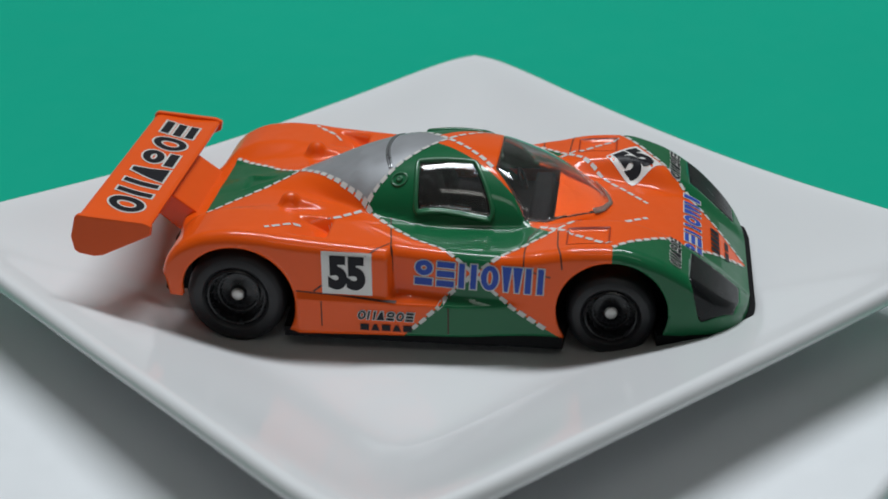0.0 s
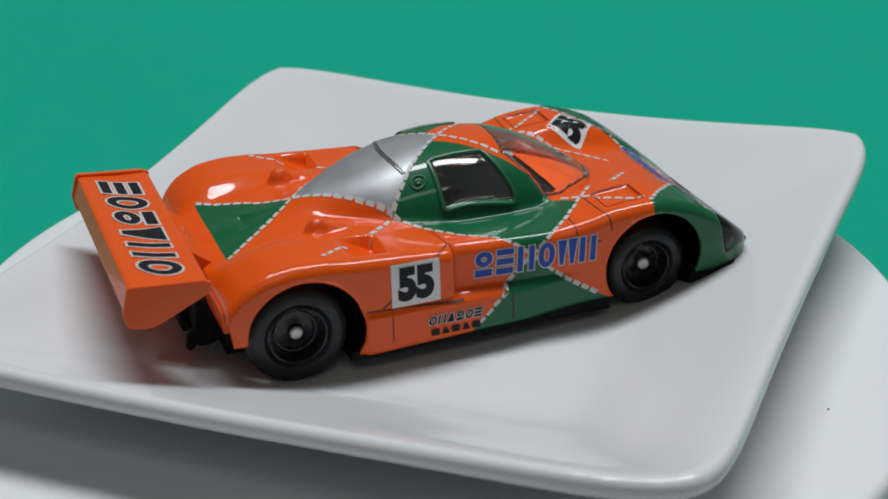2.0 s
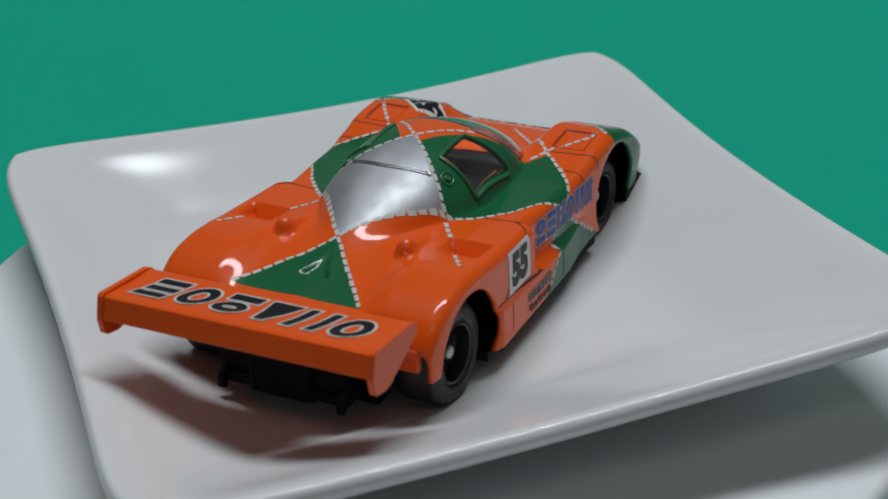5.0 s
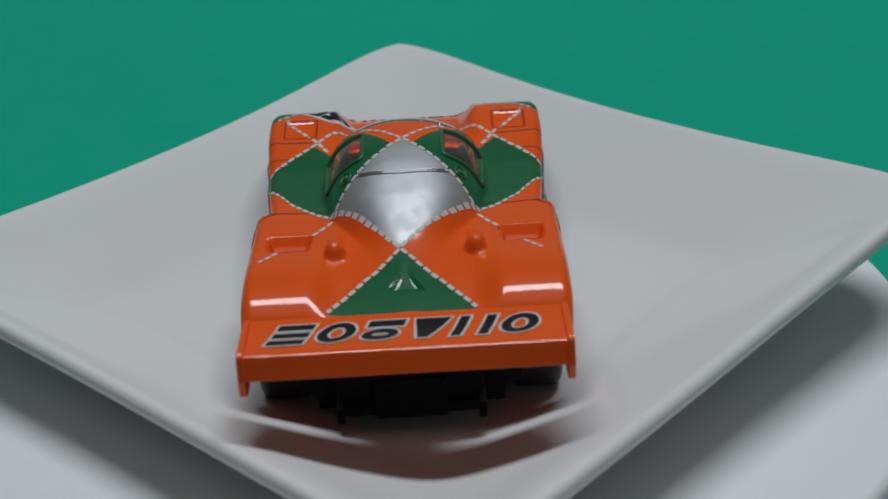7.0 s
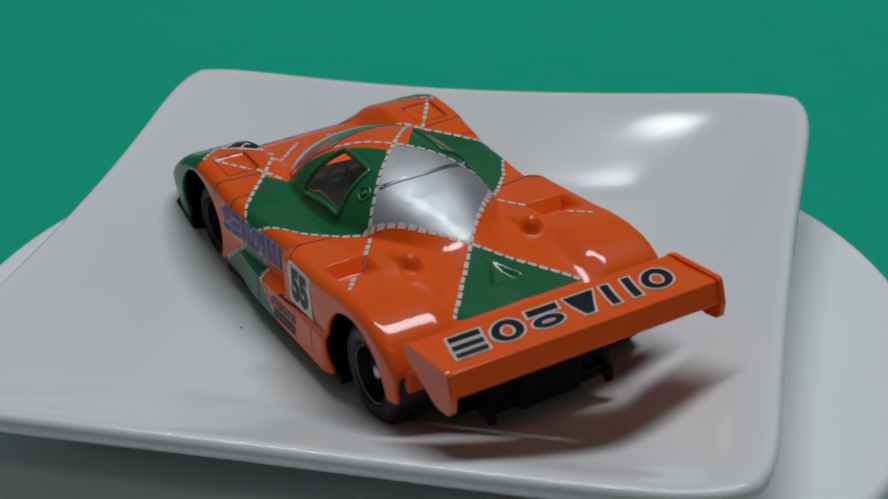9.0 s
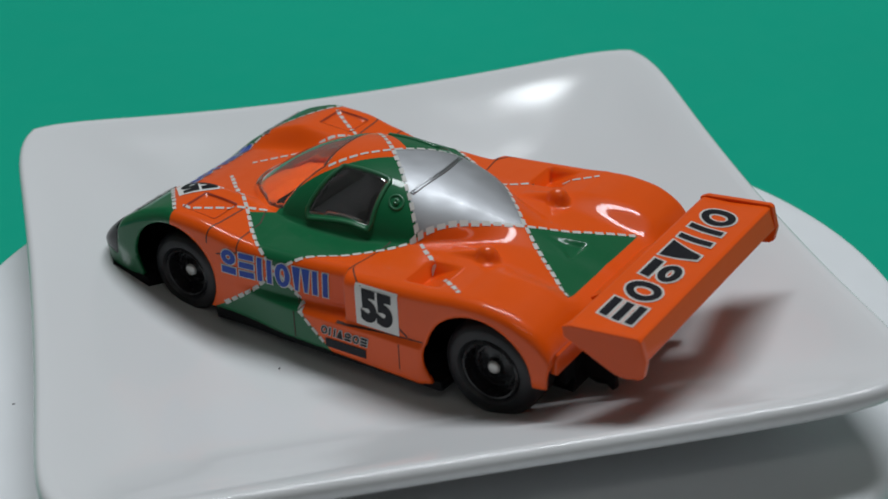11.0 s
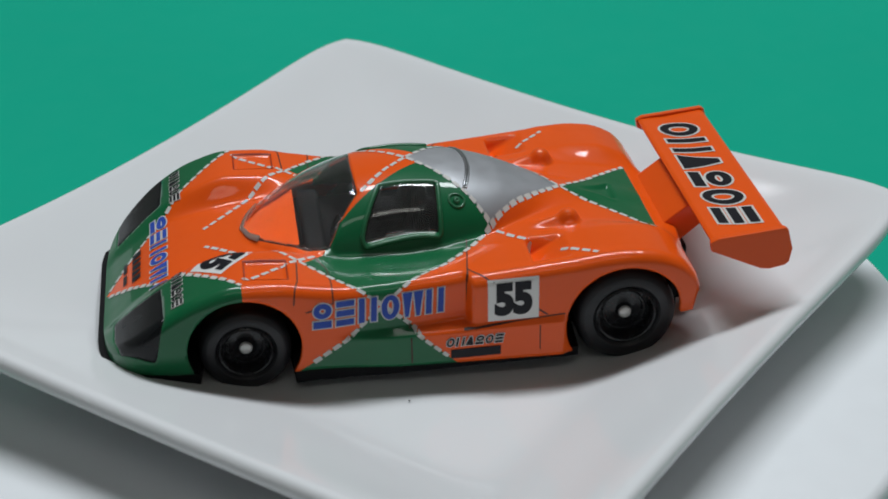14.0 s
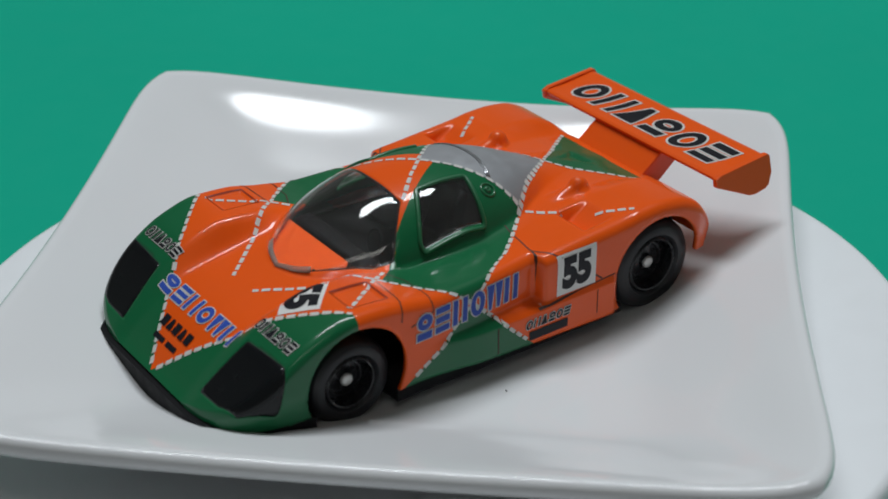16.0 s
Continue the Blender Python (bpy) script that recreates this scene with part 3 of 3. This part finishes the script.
def print_quads(name, quads, put, material, parent, label=""):
    """A print of flat four-cornered patches, each laid onto its surface by put(a, b)."""
    verts, faces = [], []
    for q in quads:
        p = np.array(q, float)
        n = max(1, int(np.ceil(max(np.linalg.norm(p[1] - p[0]), np.linalg.norm(p[2] - p[3])) / 0.7)))
        m = max(1, int(np.ceil(max(np.linalg.norm(p[3] - p[0]), np.linalg.norm(p[2] - p[1])) / 0.7)))
        k = len(verts)
        for j in range(m + 1):
            for i in range(n + 1):
                s, t = i / n, j / m
                c = p[0] * (1 - s) * (1 - t) + p[1] * s * (1 - t) + p[2] * s * t + p[3] * (1 - s) * t
                verts.append(put(c[0], c[1]))
        for j in range(m):
            for i in range(n):
                a = k + j * (n + 1) + i
                faces.append((a, a + 1, a + n + 2, a + n + 1))
    # weld the patches where they meet
    seen, index, keep = {}, [], []
    for v in verts:
        k = tuple(round(c * 5e5) for c in v)
        if k not in seen:
            seen[k] = len(keep)
            keep.append(v)
        index.append(seen[k])
    faces = [f for f in (tuple(index[i] for i in f) for f in faces) if len(set(f)) == 4]
    return link(name, mesh_of(name, keep, faces), material, parent, label)


def bar(a0, b0, a1, b1, w):
    d = np.array([a1 - a0, b1 - b0], float)
    n = np.array([-d[1], d[0]]) / max(np.hypot(*d), 1e-6) * w / 2
    p, q = np.array([a0, b0]), np.array([a1, b1])
    return [tuple(p - n), tuple(q - n), tuple(q + n), tuple(p + n)]


def oval(ca, cb, ra, rb, w, n=20):
    out = []
    for i in range(n):
        t0, t1 = 2 * math.pi * i / n, 2 * math.pi * (i + 1) / n
        out.append([(ca + (ra - w) * math.cos(t0), cb + (rb - w) * math.sin(t0)), (ca + ra * math.cos(t0), cb + rb * math.sin(t0)),
                    (ca + ra * math.cos(t1), cb + rb * math.sin(t1)), (ca + (ra - w) * math.cos(t1), cb + (rb - w) * math.sin(t1))])
    return out


def mark(kinds, width, high, stroke, slant=0.0, grow=0.0):
    """A row of plain shapes (o oval, l pair of bars, v wedge, e stack of bars, p oval over a bar, b block, w pair of wedges) centred on 0."""
    n = len(kinds)
    cell = width / n
    w = stroke + 2 * grow
    h = high / 2
    shapes = []
    for i, k in enumerate(kinds):
        out = []
        c = -width / 2 + cell * (i + 0.5)
        r = cell * 0.40
        e = stroke / 2
        g = grow
        if k == "o":
            out.append(oval(c, 0, r + g, h + g, w))
        elif k == "l":
            out += [[bar(c - r + e, -h - g, c - r + e, h + g, w)], [bar(c + r - e, -h - g, c + r - e, h + g, w)]]
        elif k == "v":
            out.append([[(c - r - g, -h - g), (c + r + g, -h - g), (c + e + g, h + g), (c - e - g, h + g)]])
        elif k == "e":
            out += [[bar(c - r - g, y, c + r + g, y, high * 0.24 + 2 * g)] for y in (-h * 0.76, 0, h * 0.76)]
        elif k == "p":
            out += [oval(c, h * 0.38, r + g, h * 0.62 + g, w, 16), [bar(c - r - g, -h * 0.72, c + r + g, -h * 0.72, high * 0.28 + 2 * g)]]
        elif k == "b":
            out.append([[(c - r - g, -h - g), (c + r + g, -h - g), (c + r + g, h + g), (c - r - g, h + g)]])
        elif k == "w":
            out += [[[(c - r * 0.62 - e * 0.6 - g, -h - g), (c - r * 0.62 + e * 0.6 + g, -h - g), (c - 0.08 * r + g, h + g), (c - r * 1.15 - g, h + g)]],
                    [[(c + r * 0.62 - e * 0.6 - g, -h - g), (c + r * 0.62 + e * 0.6 + g, -h - g), (c + r * 1.15 + g, h + g), (c + 0.08 * r - g, h + g)]]]
        shapes += [[[(a + slant * b, b) for a, b in q] for q in shape] for shape in out]
    return shapes


def stamp(parent, kinds, width, high, stroke, slant, put, ink, edge=0.0):
    """A mark as single shapes; put(lift) lays them on, a pale edge under the ink where edge is given."""
    if edge:
        for q in mark(kinds, width, high, stroke, slant, edge):
            print_quads("mark_edge", q, put(0.08), print_white, parent, "pale edge of a printed mark")
    for q in mark(kinds, width, high, stroke, slant):
        print_quads("mark_shape", q, put(0.12), ink, parent)


def side_put(x0, z0, s, lift, rise=0.0):
    """Local right and up on the flank: s -1 right side, read along +x; s 1 left side."""
    def put(a, b):
        x = x0 - s * a
        return on_skin(x, s * side_u(x, z0 + b + rise * a), lift)
    return put


def hood_put(x0, y0, turn, lift, lean=0.0):
    """Local right and up on the bonnet, right being car y turned by degrees."""
    c, q = math.cos(radians(turn)), math.sin(radians(turn))

    def put(a, b):
        a = a + lean * b
        r, f = a * c - b * q, a * q + b * c
        return on_skin(x0 - f, y0 + r, lift)
    return put


def zip_print(car, x0, u0, x1, u1, gaps=()):
    """White zip teeth along one straight line of the paint scheme, on both flanks."""
    for s in (-1, 1):
        n = 200
        xs, us = np.linspace(x0, x1, n), s * np.linspace(u0, u1, n)
        p = skin(xs, us)
        run = np.concatenate([[0], np.cumsum(np.linalg.norm(np.diff(p, axis=0), axis=1))])
        d = np.array([x1 - x0, s * (u1 - u0)])
        side = np.array([-d[1], d[0]]) / np.hypot(*d)
        quads, at = [], 0.2
        while at + 0.5 < run[-1]:
            f0, f1 = np.interp([at, min(at + 0.95, run[-1])], run, np.linspace(0, 1, n))
            if not any(a < f0 < b for a, b in gaps):
                a, b = np.array([x0, s * u0]) + d * f0, np.array([x0, s * u0]) + d * f1
                j = random.uniform(-0.04, 0.04)
                w = side * random.uniform(0.19, 0.25)
                quads.append([tuple(a - w + side * j), tuple(b - w + side * j), tuple(b + w + side * j), tuple(a + w + side * j)])
            at += 1.27
        print_quads("zip_teeth", quads, lambda a, b: on_skin(a, b + float(print_drift(a)), 0.05), print_white, car, "row of printed white zip teeth")["kind"] = "stuff"


def digits(name, text, width, high, put, parent):
    """Black numerals from the built-in font, fitted to width and height."""
    cu = bpy.data.curves.new("numerals", "FONT")
    cu.body, cu.offset, cu.resolution_u = text, 0.065, 6
    ob = bpy.data.objects.new("numerals", cu)
    me = ob.to_mesh()
    bm = bmesh.new()
    bm.from_mesh(me)
    ob.to_mesh_clear()
    bpy.data.objects.remove(ob)
    bmesh.ops.triangulate(bm, faces=bm.faces[:])
    bmesh.ops.subdivide_edges(bm, edges=[e for e in bm.edges if e.calc_length() > 0.15], cuts=2, use_grid_fill=True)
    bmesh.ops.triangulate(bm, faces=bm.faces[:])
    xs, ys = [v.co.x for v in bm.verts], [v.co.y for v in bm.verts]
    for v in bm.verts:
        a = (v.co.x - min(xs)) / (max(xs) - min(xs)) - 0.5
        b = (v.co.y - min(ys)) / (max(ys) - min(ys)) - 0.5
        v.co = Vector(put(a * width, b * high))
    return part(name, bm, print_black, parent, smooth=False)


def prints(car):
    for a in ((-16.2, 0.0, -7.0, 7.8), (-7.0, 7.8, 14.2, 26.1), (14.4, 10.7, -0.6, 25.6), (1.3, 0.0, -7.0, 7.8), (1.3, 0.0, 7.0, 5.0), (35.4, 0.4, 20.6, 15.9), (-16.2, 0.0, -25.6, 7.64), (14.4, 10.7, 24.2, 2.0), (14.4, 10.7, 20.6, 14.9), (12.4, 9.3, 14.4, 10.7)):
        zip_print(car, *a)
    zip_print(car, -7.4, 8.0, -17.2, 15.0, gaps=((0.36, 0.62),))
    for s in (-1, 1):
        board = print_quads("number_board", [[(-2.75, -2.6), (2.75, -2.6), (2.75, 2.6), (-2.75, 2.6)]], side_put(-7.75, 9.75, s, 0.05), print_board, car, "white square number board")
        digits("race_number", "55", 4.1, 4.1, side_put(-7.75, 9.75, s, 0.09), board)
        stamp(car, "pelowl", 14.4, 3.0, 0.62, 0.05, lambda q: side_put(6.5, 9.75, s, q), print_blue, 0.14)
        stamp(car, "olvpoe", 6.3, 1.05, 0.2, 0.2, lambda q: side_put(-3.5, 5.0 if s < 0 else 5.3, s, q), print_black, 0.09)
        if s < 0:
            stamp(car, "bvbvb", 5.9, 0.75, 0.3, 0.0, lambda q: side_put(-3.5, 3.55, s, q), print_black)
        else:
            print_quads("caption_bar", [bar(-2.7, 0, 2.7, 0, 1.1)], side_put(-3.6, 3.8, s, 0.08), print_black, car, "small black printed block")
        stamp(car, "olvpoe", 7.0, 1.15, 0.22, 0.2, lambda q: hood_put(27.25, s * 12.0, 0, q), print_black, 0.08)
    stamp(car, "pelowl", 15.4, 1.9, 0.52, 0.0, lambda q: hood_put(29.35, -0.2, 0, q), print_blue, 0.12)
    stamp(car, "bvbvb", 6.2, 1.0, 0.42, 0.0, lambda q: hood_put(31.95, -0.6, 0, q), print_black)
    for q in (bar(-2.4, 0, -0.3, 0, 0.45), bar(0.2, 0, 2.2, 0, 0.45)):
        print_quads("caption_bar", [q], hood_put(33.35, -0.8, 0, 0.08), print_black, car, "thin dark bar of tiny print")
    board = print_quads("number_board", [[(-2.6, -2.2), (2.6, -2.2), (2.6, 2.2), (-2.6, 2.2)]], hood_put(22.4, 9.5, -43, 0.05), print_board, car, "white square number board")
    digits("race_number", "55", 4.3, 3.6, hood_put(22.4, 9.5, -43, 0.09), board)


def strip(name, car, material, points, width, lift=0.03, label=""):
    """A narrow line over the shell through (x, u) points."""
    pts = np.array(points, float)
    quads = []
    for a, b in zip(pts, pts[1:]):
        quads.append(bar(a[0], a[1], b[0], b[1], width))
    return print_quads(name, quads, lambda a, b: on_skin(a, b, lift), material, car, label)


def tube(name, car, material, points, radius, label="", lift=0.0):
    """A closed bead along (x, u) points of the shell."""
    pts = np.array(points, float)
    p = skin(pts[:, 0], pts[:, 1]) + skin_normal(pts[:, 0], pts[:, 1]) * lift
    nrm = skin_normal(pts[:, 0], pts[:, 1])
    n = len(p)
    tan = np.roll(p, -1, 0) - np.roll(p, 1, 0)
    tan /= np.linalg.norm(tan, axis=1, keepdims=True)
    bi = np.cross(tan, nrm)
    bi /= np.linalg.norm(bi, axis=1, keepdims=True)
    verts, faces, k = [], [], 10
    for i in range(n):
        for j in range(k):
            t = 2 * math.pi * j / k
            verts.append((p[i] + radius * (math.cos(t) * nrm[i] + math.sin(t) * bi[i])) * MM)
    for i in range(n):
        for j in range(k):
            a, b = i * k + j, i * k + (j + 1) % k
            c, d = ((i + 1) % n) * k + j, ((i + 1) % n) * k + (j + 1) % k
            faces.append((a, b, d, c))
    return link(name, mesh_of(name, verts, faces), material, car, label)


def rounded(corners, grow, per=10):
    """An outline at a distance outside a convex polygon, corners rounded."""
    out, n = [], len(corners)
    area = sum(a[0] * b[1] - b[0] * a[1] for a, b in zip(corners, corners[1:] + corners[:1]))
    c = corners if area > 0 else corners[::-1]
    for i in range(n):
        p, q, r = (np.array(c[(i + k - 1) % n], float) for k in range(3))
        n0, n1 = np.array([(q - p)[1], -(q - p)[0]]), np.array([(r - q)[1], -(r - q)[0]])
        a0, a1 = math.atan2(n0[1], n0[0]), math.atan2(n1[1], n1[0])
        if a1 < a0:
            a1 += 2 * math.pi
        for k in range(per + 1):
            t = a0 + (a1 - a0) * k / per
            out.append((q[0] + grow * math.cos(t), q[1] + grow * math.sin(t)))
    # even out the straight runs
    full = []
    for a, b in zip(out, out[1:] + out[:1]):
        m = max(1, int(math.dist(a, b) / 0.5))
        full += [(a[0] + (b[0] - a[0]) * j / m, a[1] + (b[1] - a[1]) * j / m) for j in range(m)]
    return full


def details(car):
    for s in (-1, 1):
        tube("window_frame", car, green_paint, [(x, s * u) for x, u in rounded(SIDE_WINDOW, 0.45)], 0.28, "raised green window frame")
        th = np.linspace(0, 2 * math.pi, 25)[:-1]
        tube("filler_cap", car, green_paint, [(-3.45 + 0.85 * math.cos(t), s * (6.45 + 0.6 * math.sin(t))) for t in th], 0.16, "round green filler cap")
        tube("cap_boss", car, green_paint, [(-3.45 + 0.22 * math.cos(t), s * (6.45 + 0.16 * math.sin(t))) for t in th], 0.2, "", 0.02)
        w = 0.15
        strip("panel_line", car, line_dark, [(-4.1, s * 8.8), (-3.6, s * 12.2), (-3.3, s * 14.0), (-3.1, s * 16.4), (-2.9, s * 18.0), (-2.8, s * 21.7)], w)
        strip("panel_line", car, line_dark, [(-3.2, s * 14.6), (-5.2, s * 17.2), (-8.3, s * 19.9), (-11.5, s * 22.7)], w * 1.2)
        strip("panel_line", car, line_dark, [(12.6, s * 9.6), (11.5, s * 12.0), (11.3, s * 15.0), (11.3, s * 18.2), (14.2, s * 19.6)], w)
        strip("panel_line", car, line_dark, [(14.6, s * 11.2), (14.8, s * 15.2), (15.2, s * 17.0), (15.4, s * 18.9)], w)
        strip("panel_line", car, line_dark, [(-13.4, s * 22.9), (-2.4, s * 22.7)], w)
        strip("panel_line", car, line_dark, [(-10.6, s * 23.0), (-10.6, s * 26.6)], w * 0.8)
        strip("panel_line", car, line_dark, [(3.3, s * 21.6), (3.3, s * 26.0)], w)
        strip("vent_edge", car, line_orange, [(20.2, s * 10.9), (15.7, s * 10.9), (15.7, s * 14.9), (20.2, s * 14.9), (20.2, s * 10.9)], w)
    us = np.linspace(-5.0, 5.0, 25)
    run = [(-5.4 + 1.0 * (u / 5.2) ** 2, u) for u in us]
    tube("roof_seam", car, silver_paint, run + [(x - 0.28, u) for x, u in run[::-1]], 0.15, "raised bright seam across the silver engine cover")


def screen_lip(car):
    """The clear flange along the windscreen's foot."""
    w = curve_through((7, 8.9), (10.5, 8.85), (12.8, 8.4), (14.6, 7.3), (17.5, 4.9), (19.3, 2.5), (20.1, 0.05))
    xs = np.concatenate([np.linspace(18.3, 18.8, 4), np.linspace(18.95, 20.1, 12)])
    half = [(x, float(w(x)) + 0.12) for x in xs]
    ring = half + [(x, -u) for x, u in half[::-1]]
    back = [(x - 0.35, u - math.copysign(0.3, u)) for x, u in ring[::-1]]
    quads = [[ring[i], ring[i + 1], back[-i - 2], back[-i - 1]] for i in range(len(ring) - 1)]
    ob = print_quads("windscreen_lip", quads, lambda a, b: on_skin(a, b, 0.06), lip_plastic, car, "dull grey clear-plastic windscreen lip")
    mod = ob.modifiers.new("thickness", "SOLIDIFY")
    mod.thickness, mod.offset = 0.12 * MM, -1


def cabin(car):
    """What shows through the windows: orange dash, black seats and floor."""
    verts, faces = [], []
    xs, vs = np.linspace(13.8, 20.4, 24), np.linspace(-1, 1, 25)
    for x in xs:
        w = float(cabin_half(x)) + 0.3
        for v in vs:
            verts.append(Vector((x, v * w, float(deck(x, v * w)) - 0.25)) * MM)
    for i in range(len(xs) - 1):
        for j in range(len(vs) - 1):
            a = i * len(vs) + j
            faces.append((a, a + len(vs), a + len(vs) + 1, a + 1))
    link("dashboard", mesh_of("dashboard", verts, faces), orange_paint, car, "orange panel under the windscreen")
    back = [(0.5, 10.3), (4.6, 10.3), (4.9, 11.1), (1.9, 11.5), (0.6, 15.4), (-0.3, 16.6), (-1.3, 16.4), (-1.0, 14.6), (0.0, 11.0)]
    for y in (-3.6, 3.6):
        part("seat", prism([(a * MM, b * MM) for a, b in back], 1, (y - 2.2) * MM, (y + 2.2) * MM, 0.0004), black_plastic, car, "black moulded seat")
    part("dash_cowl", bevelled_box((2.4 * MM, 15 * MM, 2.2 * MM), (12.1 * MM, 0, 11.2 * MM), 0.0005), black_plastic, car)
    bm = lathe([(1.25 * MM, -0.2 * MM), (1.45 * MM, 0), (1.25 * MM, 0.2 * MM), (1.05 * MM, 0.0), (1.25 * MM, -0.2 * MM)], 24)
    bmesh.ops.transform(bm, matrix=pose(9.6 * MM, 3.4 * MM, 12.9 * MM, 0, 65, 0), verts=bm.verts)
    part("steering_wheel", bm, black_plastic, car)


def wing_prints(w):
    """The large mark on the wing's top, read from the front."""
    top = curve_through((-38, 14.35), (-37.3, 14.36), (-33, 13.86), (-30.0, 13.76))

    def put_at(lift):
        def put(a, b):
            x, y = -33.6 - b, a
            return np.array([x, y, float(top(x)) + lift]) * MM
        return put
    stamp(w, "olvpoe", 26.6, 4.3, 0.95, 0.28, lambda q: put_at(q - 0.05), print_black, 0.26)


def toy_car():
    car = new("toy_race_car")
    tagged(car, "orange and green die-cast toy race car with silver roof", "toy car")
    paint_scheme()
    build_shell(car)
    base_plate(car)
    for s in (-1, 1):
        wheel(car, -20.6, s * 15.4, 5.6, 4.6)
        wheel(car, 20.7, s * 15.2, 4.9, 4.0)
    wing(car)
    rear_end(car)
    cabin(car)
    screen_lip(car)
    details(car)
    prints(car)
    return car


# ---------------------------------------------------------------- build and motion
TURN = [(0.0, 0.0), (0.5, 6.62), (1.0, 13.56), (1.5, 20.77), (2.0, 28.01), (2.5, 35.28), (3.0, 42.56), (3.2, 45.41), (5.3, 74.83), (5.5, 77.66), (6.0, 84.63), (6.5, 91.65),
        (7.0, 98.56), (7.5, 105.63), (8.0, 112.69), (8.5, 119.92), (9.0, 126.98), (9.2, 129.76), (11.3, 158.11), (11.5, 160.83), (12.0, 167.72), (12.5, 174.67), (13.0, 181.69),
        (13.5, 188.82), (14.0, 196.0), (14.5, 202.96), (15.0, 209.75), (15.5, 216.54), (16.0, 223.15)]
CAR_X, CAR_L = Vector((40.98, -6.02, -0.24)), Vector((4.28, 28.21, -0.96))

room()
table_disc = turntable()
dish, dish_at = plate()
racer = toy_car()


def car_pose():
    fx = CAR_X.normalized()
    fz = fx.cross(CAR_L).normalized()
    m = Matrix((fx, fz.cross(fx), fz)).transposed().to_4x4()
    hub = Vector((1.405, 1.70, 4.575)) * MM
    return Matrix.Translation(hub - fz * 5.2 * MM + (fz.cross(fx)) * 0.15 * MM) @ m


def motions():
    ts = [t for t, _ in TURN]
    angles = [a for _, a in TURN]
    stops = [i * 0.5 for i in range(33)]
    for thing, at in ((table_disc, Matrix.Identity(4)), (dish, dish_at), (racer, car_pose())):
        walk(thing, [(t, pose(0, 0, 0, 0, 0, float(np.interp(t, ts, angles))) @ at) for t in stops])


motions()
